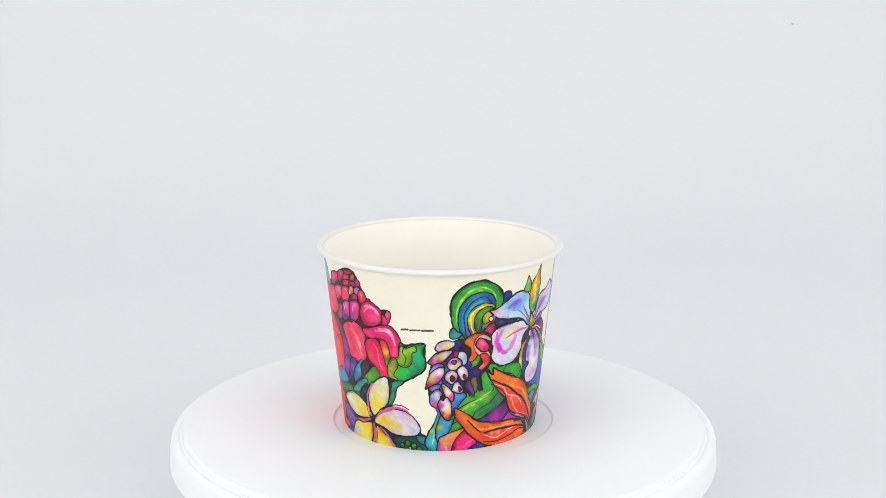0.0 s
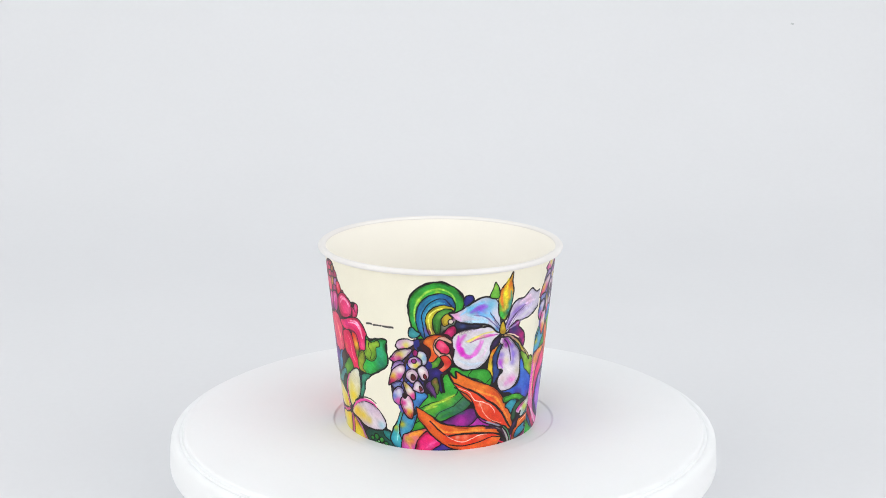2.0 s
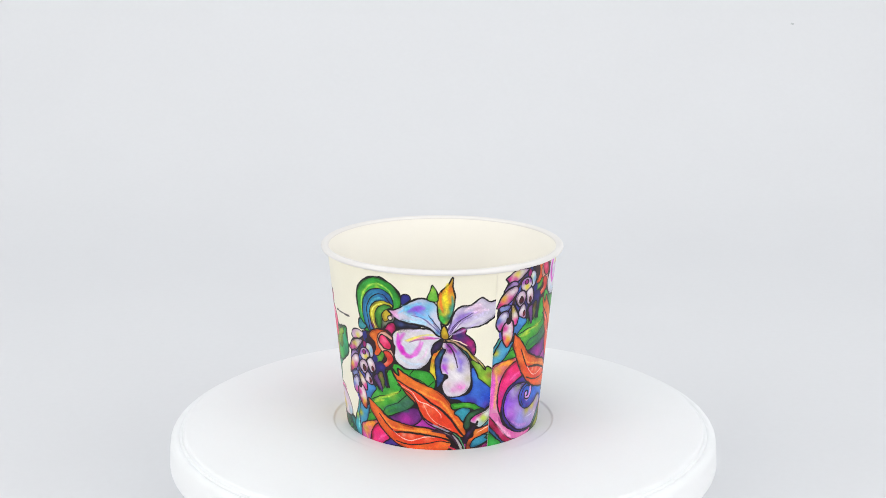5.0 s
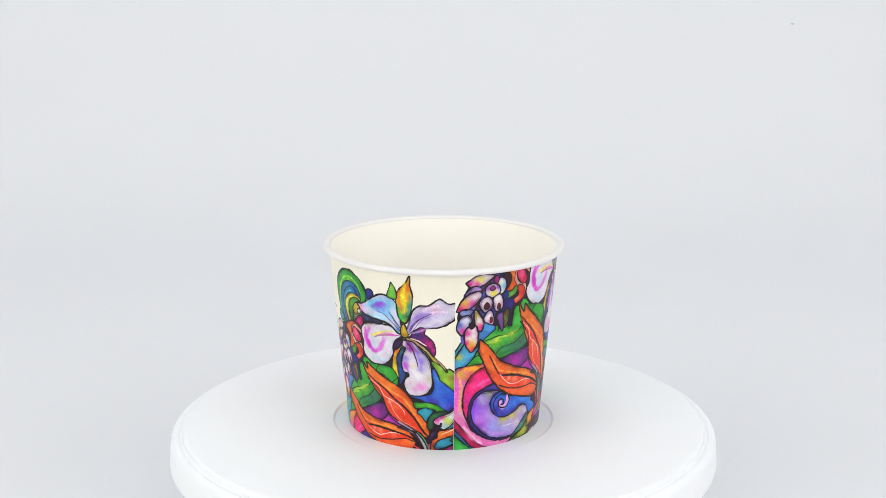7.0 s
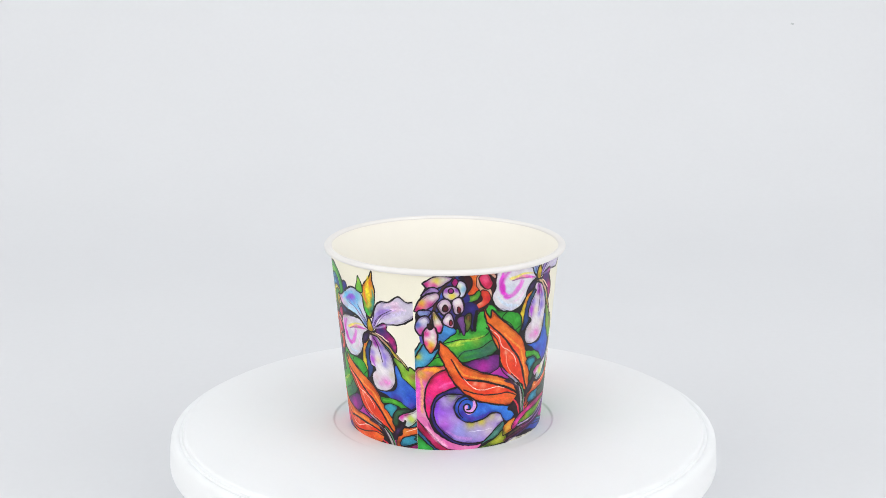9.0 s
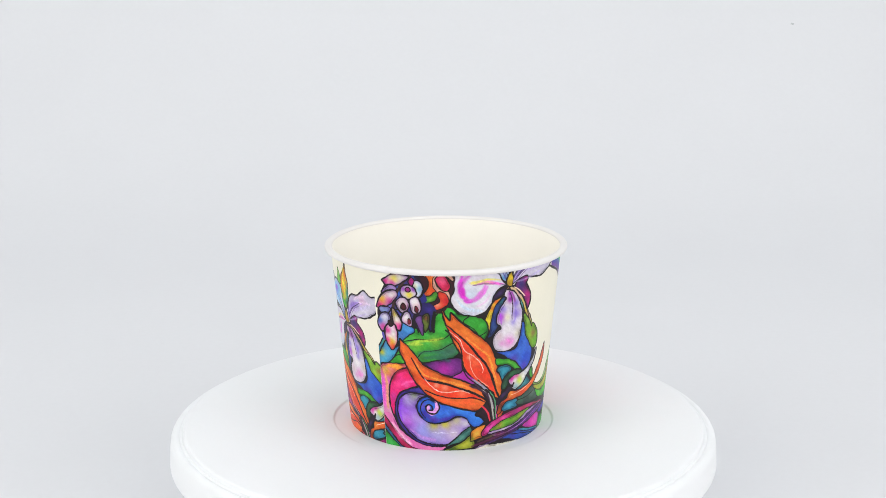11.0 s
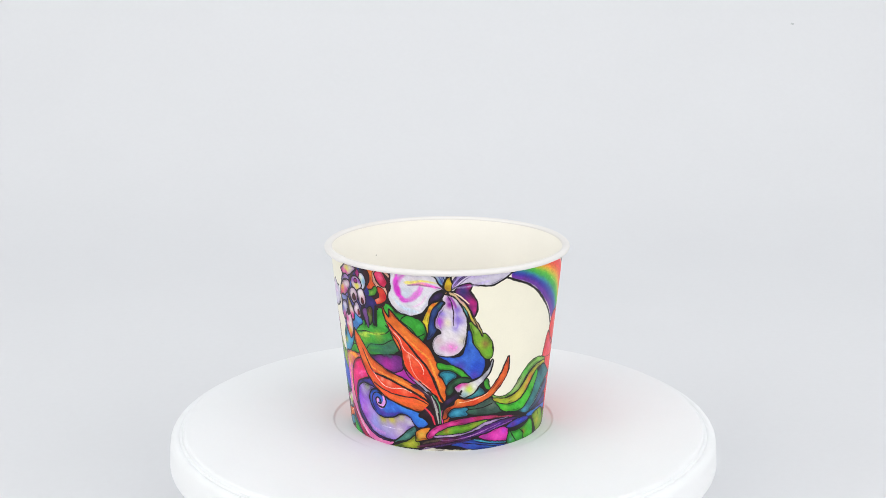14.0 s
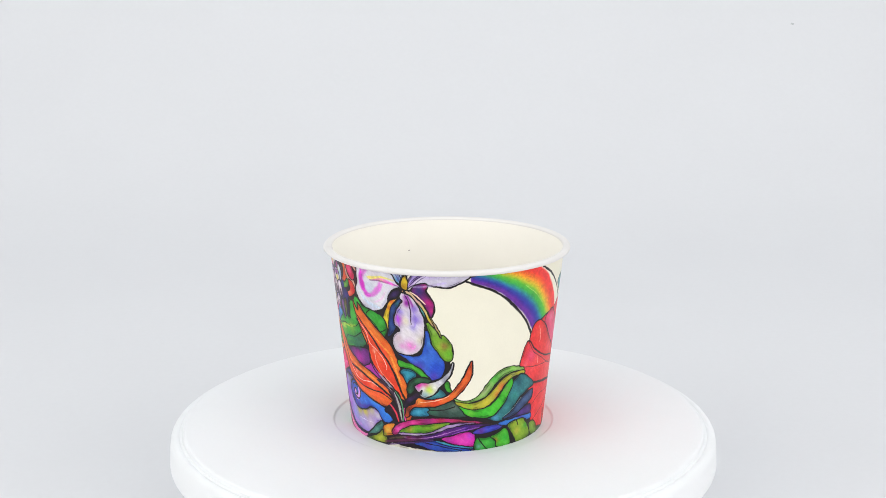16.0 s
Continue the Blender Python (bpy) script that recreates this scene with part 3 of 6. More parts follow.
    stroke([(29.0, 19.6), (34.3, 19.9), (40.9, 19.8), (50.9, 19.4)], 0.60)
    stroke([(32.6, 10.6), (38.7, 15.2), (51.3, 16.2)], 0.20)
    stroke([(36.0, 5.4), (44.5, 10.6), (51.5, 12.9)], 0.20)
    area([(38.9, 1.8), (48.8, 1.8), (45.4, 8.2), (47.5, 1.0), (35.9, -0.9)], "3a7a48", [(46.8, -0.4, 1.2, "4a9a80")], line=0.40)


def draw_printed_green_leaf():
    state["id"] = 5
    area([(-82.3, 30.6), (-82.6, 36.2), (-80.4, 35.2), (-78.2, 36.8), (-73.5, 38.1), (-73.5, 35.3), (-72.0, 31.4), (-72.1, 27.6), (-75.6, 23.9), (-79.5, 21.0), (-82.8, 20.9), (-84.9, 23.8), (-84.4, 27.4)], "34b25c", [(-75.8, 31.7, 2.8, "2fb08a"), (-79.5, 25.9, 2.8, "30c050"), (-74.1, 27.4, 2.0, "2a9a7a"), (-82.6, 23.2, 1.4, "5aba3a")], line=0.64)
    area([(-82.3, 30.6), (-82.2, 34.9), (-79.9, 34.7), (-77.0, 36.6), (-76.1, 34.7), (-77.6, 33.4), (-77.1, 29.7), (-79.0, 27.2), (-82.3, 27.2), (-83.8, 26.2), (-83.9, 29.1)], "9cc63a", [(-81.2, 32.6, 1.6, "b8d040"), (-78.5, 29.8, 1.4, "88b830")], line=0.36)
    stroke([(-80.7, 35.4), (-81.2, 32.8), (-79.5, 30.9), (-79.6, 28.0)], 0.32)
    area([(-85.7, 27.5), (-84.0, 29.5), (-82.3, 27.2), (-83.5, 22.4), (-81.6, 21.1), (-84.8, 21.0), (-86.1, 23.6)], "a8b83a", [(-83.2, 22.2, 1.0, "c0a040")], line=0.36)
    area([(-110.2, 17.5), (-107.1, 20.0), (-104.9, 16.4), (-106.7, 11.7), (-109.6, 13.1)], "a04ac0", line=0.36)
    area([(-105.6, 18.7), (-103.1, 21.2), (-100.8, 18.9), (-102.9, 13.6), (-106.1, 8.7), (-105.8, 14.0)], "6a4a9a", [(-104.0, 16.5, 1.0, "8a6ac0")], line=0.36)
    area([(-101.4, 18.7), (-98.7, 22.5), (-96.6, 20.0), (-98.0, 15.8), (-101.6, 11.5), (-102.8, 14.4)], "4a90b8", [(-99.7, 17.5, 0.8, "60b0d0")], line=0.36)
    area([(-98.9, 20.1), (-96.3, 23.6), (-94.7, 20.9), (-96.3, 16.7), (-97.8, 13.6), (-98.1, 16.9)], "5a4438", line=0.36)
    area([(-97.0, 14.4), (-94.9, 18.9), (-92.1, 22.5), (-89.3, 20.2), (-90.8, 17.3), (-95.0, 13.0)], "64a83a", [(-93.7, 17.7, 1.2, "88c040")], line=0.36)
    area([(-115.5, 4.1), (-105.5, 8.1), (-99.0, 8.8), (-96.5, 7.2), (-99.5, 4.6), (-106.4, 3.2), (-112.2, 0.7)], "3a8a50", [(-105.2, 6.3, 1.4, "50b060")], line=0.36)
    area([(-102.5, 7.1), (-99.4, 12.5), (-95.3, 15.8), (-94.9, 12.5), (-97.5, 8.8)], "56aaa8", line=0.36)
    area([(-118.8, 6.1), (-113.0, 11.6), (-109.0, 11.0), (-106.7, 8.7), (-113.7, 4.3)], "5a9ac8", line=0.36)
    area([(-97.8, 9.6), (-95.2, 13.3), (-93.5, 10.7), (-94.8, 6.5), (-97.5, 5.7)], "2a4a34", [(-96.0, 10.4, 1.0, "3a6a40")], line=0.36)
    area([(-110.3, -4.1), (-104.1, -2.3), (-99.9, -4.6), (-97.0, -5.9), (-101.6, -11.3), (-106.8, -9.7)], "7a50b0", [(-102.4, -5.3, 1.2, "9a70c8")], line=0.36)
    area([(-112.2, -13.3), (-106.4, -13.3), (-101.1, -16.1), (-106.7, -16.7)], "f06a30", line=0.36)
    area([(-107.1, -14.2), (-101.7, -10.8), (-99.4, -13.8), (-102.2, -16.2)], "4a5ab0", line=0.36)
    area([(-84.3, 17.7), (-82.6, 19.8), (-79.0, 20.9), (-81.3, 17.3), (-81.5, 13.2), (-82.9, 9.5), (-84.0, 10.3), (-83.3, 14.1)], "3f9c80", [(-82.5, 13.9, 1.2, "60b8a0")], line=0.40)
    area([(-85.9, 18.5), (-83.9, 18.3), (-84.1, 16.2), (-85.2, 16.8)], "3a4a70", line=0.30)


def draw_printed_plumeria():
    state["id"] = 6
    area([(-79.2, -4.5), (-75.3, -1.6), (-69.2, 0.7), (-65.0, -0.3), (-61.2, -2.1), (-56.0, -4.9), (-62.4, -6.0), (-69.0, -6.7), (-76.9, -8.7)], "1e5a50", [(-73.9, -4.4, 2.0, "2a6a50"), (-65.0, -3.3, 2.0, "2a8a88")], line=0.40)
    area([(-70.4, -0.1), (-67.3, 0.2), (-63.1, -1.4), (-57.7, -4.8), (-61.4, -5.3), (-66.1, -3.5), (-69.2, -2.3)], "2f9490", [(-65.2, -2.1, 1.2, "2a70a0")], line=0.40)
    dot(-75.6, -5.7, 0.8, "4ab050", 0.40)
    dot(-73.5, -4.2, 1.0, "3a9a48", 0.40)
    dot(-70.9, -4.7, 1.0, "5ab858", 0.40)
    dot(-73.1, -6.9, 0.8, "50a850", 0.40)
    dot(-68.7, -5.4, 0.8, "4aa860", 0.40)
    dot(-70.1, -6.5, 0.6, "d8e0d0", 0.40)
    dot(-72.3, -5.9, 0.4, "a0d8a0", 0.40)
    dot(-76.0, -7.9, 0.6, "3a8a50", 0.40)
    area([(-93.0, 11.9), (-91.5, 15.9), (-86.7, 20.2), (-84.7, 17.0), (-84.1, 10.8), (-86.8, 5.1), (-89.8, 2.1), (-91.9, 4.7), (-93.2, 8.2)], "f0eac8", [(-88.6, 6.8, 2.6, "f4d820"), (-90.0, 10.8, 1.6, "f6e678"), (-86.4, 18.6, 1.6, "f4f0e0"), (-85.0, 11.7, 1.0, "e8e0a0")], line=0.60, edge=("b8dcdc", 0.4))
    area([(-108.9, 0.4), (-103.4, 5.5), (-97.2, 5.6), (-93.0, 3.6), (-90.8, 0.6), (-93.8, -1.0), (-99.1, -2.9), (-105.0, -1.7)], "f4ecc0", [(-95.0, 1.0, 2.2, "f6d410"), (-99.1, 2.2, 1.8, "f4e050"), (-105.1, 1.8, 1.2, "fafaf4")], line=0.60, edge=("d8e8f0", 0.3))
    area([(-88.9, -0.3), (-85.9, 4.9), (-81.2, 8.1), (-76.5, 8.5), (-72.6, 6.7), (-69.7, 3.0), (-70.7, 0.3), (-75.0, -1.5), (-79.8, -2.0), (-84.9, -1.0)], "f0e2ec", [(-85.7, 1.2, 2.2, "f4cc20"), (-81.6, 1.7, 1.8, "f4d850"), (-78.0, 1.2, 1.2, "f4e080"), (-74.2, 5.5, 1.8, "f0d8e8"), (-71.3, 1.6, 1.4, "b8dcec"), (-77.3, 6.2, 1.6, "e8d0e8")], line=0.60, edge=("e0d0ec", 0.3))
    area([(-100.8, -9.7), (-98.9, -5.8), (-91.4, -2.1), (-89.9, -4.0), (-89.8, -11.0), (-94.8, -12.8), (-100.7, -13.8)], "f4e46a", [(-98.2, -10.0, 1.8, "d8d0e8"), (-92.1, -4.6, 2.0, "f6d010"), (-92.2, -9.9, 1.6, "f4e460")])
    area([(-87.8, -2.1), (-83.9, -3.9), (-80.1, -5.4), (-77.8, -8.8), (-83.0, -10.8), (-86.7, -10.7), (-87.9, -6.3)], "f4e030", [(-86.1, -4.2, 1.2, "f6c010"), (-80.8, -7.7, 1.6, "f0c860"), (-83.2, -9.3, 1.2, "f4ec70")])
    stroke([(-91.1, 0.4), (-93.1, 4.6), (-94.0, 9.6), (-92.2, 15.1)], 0.90, "e048a0", taper=0.6)
    stroke([(-91.7, 0.1), (-94.0, 4.1), (-94.9, 9.2), (-93.3, 14.3)], 0.40)
    stroke([(-89.0, 0.7), (-86.0, 5.4), (-81.6, 8.7), (-77.3, 9.5), (-74.4, 8.4)], 1.00, "e048a0", taper=0.8)
    stroke([(-89.1, 1.7), (-86.4, 6.5), (-82.0, 9.8), (-78.0, 10.7), (-75.1, 9.9)], 0.48, taper=0.3)
    stroke([(-90.7, -0.2), (-94.6, -2.8), (-100.2, -5.2)], 1.00, "d84890", taper=0.6)
    stroke([(-103.9, -3.5), (-99.4, -4.7), (-94.5, -3.8), (-90.6, -0.6)], 0.50)
    stroke([(-89.3, -1.8), (-88.2, -6.0), (-88.4, -11.6)], 1.20, "d04890", taper=0.3)
    stroke([(-90.2, -1.7), (-89.3, -6.5), (-89.7, -11.5)], 0.36)
    stroke([(-88.1, -1.7), (-87.0, -5.9), (-87.0, -11.1)], 0.36)
    stroke([(-86.1, -1.8), (-82.4, -3.8), (-78.7, -7.9)], 0.80, "b05aa8", taper=0.4)
    stroke([(-91.7, 0.6), (-88.8, -1.0)], 1.40, taper=0.5)


def draw_printed_wave():
    state["id"] = 7
    area([(-65.7, 54.6), (-64.6, 59.9), (-60.7, 63.8), (-55.1, 65.8), (-50.5, 64.8), (-46.8, 62.2), (-45.0, 58.9), (-45.7, 55.6), (-48.1, 53.5), (-51.8, 51.4), (-53.2, 44.6), (-56.9, 43.1), (-61.0, 42.4), (-63.4, 46.8)], "3fae3c", [(-57.7, 62.7, 2.4, "46c040"), (-63.5, 54.6, 1.6, "3ab050"), (-48.4, 60.6, 2.0, "38a848"), (-61.9, 57.4, 1.0, "a8d840"), (-55.3, 61.7, 1.0, "b8e048"), (-49.7, 59.7, 1.0, "70c850"), (-62.4, 49.0, 1.4, "4ac870")], line=0.80)
    area([(-62.3, 51.9), (-60.6, 57.6), (-56.6, 60.7), (-52.5, 61.2), (-49.4, 59.3), (-48.1, 55.6), (-51.0, 53.7), (-54.5, 50.8), (-55.0, 43.9), (-58.4, 43.1), (-61.0, 46.6)], "2f8ab8", [(-58.6, 57.2, 1.8, "38a0b8"), (-51.7, 59.3, 1.8, "2a6aa8"), (-56.7, 46.5, 1.6, "a050b0"), (-59.4, 50.0, 1.6, "3a9ac0"), (-49.9, 56.9, 1.0, "3a50a0"), (-60.0, 43.9, 1.0, "2a6a90")], line=0.48)
    stroke([(-62.4, 49.0), (-63.2, 53.0), (-61.9, 58.1), (-58.6, 61.8), (-54.5, 63.3), (-50.3, 61.8), (-47.9, 58.6)], 0.80, "b8e050", taper=0.5, opacity=0.7)
    stroke([(-64.5, 51.9), (-64.2, 57.4), (-61.1, 62.3), (-55.5, 64.8), (-50.9, 64.0)], 0.70, "2a9a40", taper=0.5, opacity=0.7)
    stroke([(-47.0, 56.3), (-47.9, 59.5)], 1.00, "2a8a38", taper=0.3, opacity=0.6)
    stroke([(-57.7, 46.9), (-58.7, 51.3), (-57.5, 55.1), (-55.0, 57.4), (-52.3, 57.8)], 0.80, "58b8c8", taper=0.6, opacity=0.7)
    stroke([(-60.4, 46.1), (-61.4, 50.5), (-60.2, 55.6), (-57.5, 58.9)], 0.60, "1a5a90", taper=0.5, opacity=0.7)
    stroke([(-57.9, 43.3), (-59.2, 47.6), (-60.2, 51.6), (-58.7, 56.0), (-55.8, 58.8), (-52.4, 59.4), (-49.5, 57.0)], 0.36)
    area([(-57.7, 47.6), (-58.4, 51.2), (-57.2, 54.3), (-54.2, 56.4), (-50.8, 56.7), (-48.3, 55.6), (-51.3, 53.6), (-53.6, 51.2), (-54.4, 48.2), (-53.4, 44.5), (-55.7, 43.9)], "cfc832", [(-56.9, 50.6, 1.2, "e0d838"), (-51.4, 55.7, 1.2, "d8d040"), (-55.0, 46.5, 1.4, "a8a040"), (-56.6, 45.6, 0.8, "b050a0")], line=0.40)
    stroke([(-55.3, 44.7), (-56.7, 47.9), (-57.5, 51.4), (-55.7, 54.2), (-52.6, 55.9)], 0.60, "f0ec70", taper=0.6, opacity=0.8)
    area([(-55.0, 47.4), (-55.7, 50.7), (-54.3, 53.6), (-51.6, 55.4), (-49.1, 55.0), (-51.0, 52.7), (-52.6, 50.3), (-53.0, 45.5), (-54.2, 45.7)], "54a244", [(-53.7, 52.4, 1.0, "78c050")], line=0.40)
    area([(-49.7, 54.2), (-47.4, 52.8), (-45.0, 49.7), (-46.4, 47.9), (-50.6, 47.5), (-52.3, 45.7), (-52.1, 49.5)], "6a7a6a", [(-50.9, 48.6, 1.2, "a8a890")], line=0.36)
    area([(-52.5, 51.3), (-50.8, 53.5), (-49.2, 52.9), (-49.5, 50.3), (-51.4, 48.9)], "d8c23a", line=0.36)
    dot(-49.0, 50.8, 0.8, "f0e8d8", 0.40)
    area([(-44.9, 60.0), (-44.0, 61.3), (-42.0, 61.3), (-41.5, 59.8), (-42.9, 58.3), (-44.3, 57.4)], "3c3c9c", line=0.48)
    area([(-46.4, 51.1), (-43.3, 50.4), (-39.9, 50.7), (-36.9, 50.0), (-38.9, 48.7), (-44.2, 48.0), (-47.1, 48.2)], "3a3f60", [(-44.3, 49.1, 1.0, "5a6aa8")], line=0.40)
    area([(-50.9, 45.1), (-49.7, 47.9), (-47.6, 49.0), (-46.5, 46.9), (-48.3, 44.0), (-50.5, 43.3)], "d02a80", [(-49.2, 46.6, 0.8, "f04a98")], line=0.52)
    area([(-64.4, 44.8), (-63.3, 46.1), (-61.9, 45.2), (-60.0, 44.1), (-62.0, 42.3), (-64.0, 42.6)], "4aa8b0", line=0.60)


def draw_printed_iris():
    state["id"] = 8
    area([(-16.6, 32.9), (-14.7, 33.4), (-11.6, 29.3), (-9.1, 26.8), (-7.2, 23.7), (-6.6, 20.3), (-8.0, 17.5), (-11.8, 16.0), (-16.2, 18.4), (-20.1, 20.6), (-24.8, 21.6), (-26.8, 24.4), (-25.8, 26.6), (-22.6, 22.4), (-18.5, 22.4), (-15.8, 24.4), (-15.5, 28.9)], "3c74d6", [(-9.2, 21.2, 2.4, "2a60d8"), (-15.6, 19.2, 2.0, "5a40b0"), (-13.9, 29.9, 1.4, "4a90d8"), (-9.4, 17.9, 1.6, "5a48c0")])
    area([(-46.7, 45.7), (-43.5, 46.7), (-37.8, 48.6), (-32.6, 48.7), (-28.7, 46.3), (-30.9, 44.0), (-31.8, 41.9), (-32.1, 37.9), (-33.7, 34.4), (-37.1, 32.0), (-41.0, 31.7), (-44.1, 32.9), (-46.3, 35.3), (-46.2, 39.1), (-47.8, 42.5)], "ece8f2", [(-40.3, 38.8, 2.4, "dce4f4"), (-34.9, 38.2, 2.4, "f0ecf4"), (-43.2, 34.9, 1.6, "f4f0f4"), (-39.7, 45.8, 1.6, "f0e8f0")], line=0.72)
    stroke([(-43.0, 45.6), (-44.5, 43.1), (-44.5, 40.3), (-43.2, 37.7)], 2.00, "d850cc", taper=0.5, opacity=0.8)
    stroke([(-43.7, 39.0), (-41.0, 36.6), (-38.5, 37.9), (-36.8, 41.3), (-36.4, 43.7)], 1.60, "dc6ad0", taper=0.6, opacity=0.8)
    stroke([(-44.5, 42.6), (-44.5, 39.8), (-42.8, 37.5)], 1.00, "c02ab0", taper=0.6, opacity=0.8)
    stroke([(-41.8, 36.5), (-39.2, 36.9)], 1.00, "c434b8", taper=0.6, opacity=0.8)
    stroke([(-46.1, 43.7), (-45.6, 46.1), (-40.9, 47.3)], 0.80, "e8e0c0", taper=0.6, opacity=0.6)
    stroke([(-33.6, 36.0), (-32.4, 39.5), (-32.0, 42.6)], 1.00, "b8b8d0", taper=0.6, opacity=0.6)
    stroke([(-37.0, 35.7), (-34.6, 37.8), (-33.6, 41.1)], 0.80, "e8b8e0", taper=0.6, opacity=0.5)
    stroke([(-42.3, 43.0), (-39.0, 44.8), (-35.5, 46.3), (-31.3, 47.0)], 0.80, "e8dc60", taper=0.7, opacity=0.8)
    stroke([(-38.5, 43.7), (-34.4, 45.2), (-29.7, 45.9)], 0.70, "d848b8", taper=0.8, opacity=0.8)
    stroke([(-40.6, 42.5), (-36.5, 44.6), (-32.3, 45.5), (-28.4, 45.7)], 0.32, "6a4a7a", taper=0.6)
    area([(-49.9, 53.9), (-49.9, 53.9), (-46.9, 54.7), (-43.4, 57.1), (-39.4, 60.0), (-36.3, 60.8), (-33.5, 60.3), (-31.3, 58.8), (-29.9, 55.2), (-28.8, 50.0), (-27.4, 45.9), (-27.4, 45.9), (-30.3, 47.2), (-33.7, 49.8), (-38.0, 50.4), (-42.9, 50.7), (-46.6, 51.3)], "dde2f4", [(-36.8, 56.4, 2.0, "78a8ec"), (-33.9, 57.8, 1.8, "8ad0f0"), (-38.6, 55.6, 1.2, "8a5ad8"), (-47.4, 53.0, 1.6, "f0b0dc"), (-41.6, 55.5, 1.4, "60c8e8"), (-43.5, 52.3, 1.6, "e8e4f4"), (-31.8, 52.2, 1.6, "e4e0f4"), (-29.9, 48.1, 1.0, "60a0d0")], line=0.68)
    stroke([(-40.4, 53.8), (-36.1, 53.1), (-31.6, 49.9), (-28.3, 46.6)], 0.40, "4a3a8a", taper=0.7, opacity=0.8)
    stroke([(-34.1, 54.4), (-31.0, 50.4), (-28.6, 47.3)], 0.36, "5a4a8a", taper=0.7, opacity=0.7)
    area([(-27.2, 46.1), (-27.2, 46.1), (-25.6, 50.4), (-24.2, 56.3), (-21.7, 58.7), (-18.1, 59.1), (-14.3, 61.9), (-11.0, 60.2), (-8.1, 60.4), (-6.5, 58.3), (-6.5, 56.6), (-9.2, 53.8), (-13.4, 51.2), (-19.1, 50.4), (-23.6, 48.9), (-26.0, 46.7)], "e6e0f0", [(-17.8, 56.4, 2.0, "d0c4ec"), (-21.1, 54.4, 1.6, "b08ad8"), (-13.1, 58.2, 1.6, "dcd0e8"), (-15.5, 57.3, 1.6, "e8c0e0"), (-24.0, 49.9, 1.2, "e8e0f0")], line=0.68)
    stroke([(-25.1, 47.7), (-23.7, 51.1), (-21.7, 54.4), (-18.2, 56.0), (-15.4, 56.6)], 1.00, "9a6ad0", taper=0.7, opacity=0.6)
    stroke([(-26.1, 46.6), (-24.5, 50.4), (-22.1, 53.1)], 0.80, "a070d0", taper=0.7, opacity=0.7)
    stroke([(-25.4, 45.9), (-22.9, 50.4), (-20.3, 53.4), (-17.2, 55.2)], 0.32, "5a4a7a", taper=0.7, opacity=0.8)
    area([(-30.1, 55.0), (-30.8, 60.8), (-29.6, 64.5), (-27.3, 67.2), (-25.8, 70.1), (-25.8, 70.1), (-25.7, 66.3), (-24.7, 62.4), (-25.0, 57.9), (-25.7, 54.1), (-27.2, 51.4), (-28.8, 52.3)], "e8c838", [(-27.2, 65.4, 1.8, "f08a28"), (-25.9, 61.3, 1.4, "f0a030"), (-28.5, 61.3, 1.4, "e0d840"), (-28.2, 53.2, 1.4, "38a048"), (-25.2, 57.9, 1.2, "3a9a98"), (-29.8, 56.8, 1.2, "58b048"), (-26.0, 54.5, 1.2, "2a7a70")], line=0.60)
    stroke([(-29.0, 62.4), (-27.5, 59.1), (-27.4, 55.5)], 0.60, "e8e060", taper=0.7, opacity=0.7)
    area([(-34.6, 60.9), (-33.8, 63.9), (-33.2, 66.6), (-33.2, 66.6), (-31.8, 64.6), (-30.9, 61.7), (-31.8, 60.4)], "84cc50", [(-33.3, 64.8, 0.8, "b8d860")], line=0.52)
    stroke([(-27.3, 45.0), (-28.0, 42.6), (-28.6, 40.4)], 0.40, "c08a50", taper=0.5)
    area([(-32.0, 34.5), (-31.4, 38.2), (-29.8, 40.8), (-28.6, 41.5), (-29.5, 39.5), (-30.2, 36.5), (-30.1, 33.1), (-29.4, 28.5), (-31.0, 30.4), (-32.1, 31.8)], "e8d038", [(-30.4, 39.2, 1.00, "ea7c2c"), (-30.8, 32.0, 1.00, "f0e040"), (-31.0, 36.5, 0.80, "e09030")], line=0.50, grow=0.17)
    area([(-30.2, 36.5), (-29.1, 39.3), (-27.3, 41.9), (-26.4, 41.2), (-27.3, 39.3), (-28.3, 36.2), (-28.3, 33.2), (-27.5, 31.3), (-26.7, 30.9), (-27.2, 28.4), (-28.8, 25.7), (-29.2, 29.0), (-29.8, 32.5)], "3a5a98", [(-28.5, 32.4, 1.20, "3a62b0"), (-28.4, 39.2, 0.90, "3a8a90")], line=0.45, grow=0.17)
    area([(-24.5, 46.0), (-23.4, 48.4), (-21.1, 50.1), (-19.5, 49.8), (-19.7, 47.7), (-17.8, 46.1), (-16.0, 44.2), (-15.3, 41.5), (-15.7, 39.2), (-17.6, 41.2), (-19.3, 42.8), (-21.7, 44.1)], "8a2a88", [(-21.9, 47.1, 1.60, "453a82"), (-17.6, 44.0, 1.50, "d02090"), (-20.0, 49.2, 1.00, "c02884"), (-15.9, 41.3, 0.90, "d83898")], line=0.60, grow=0.17)
    area([(-22.6, 42.7), (-20.9, 42.6), (-18.8, 40.8), (-17.4, 37.9), (-19.3, 38.8), (-21.5, 40.9)], "58a8a8", [(-20.1, 40.7, 0.90, "6ac0b8")], line=0.40, grow=0.17)
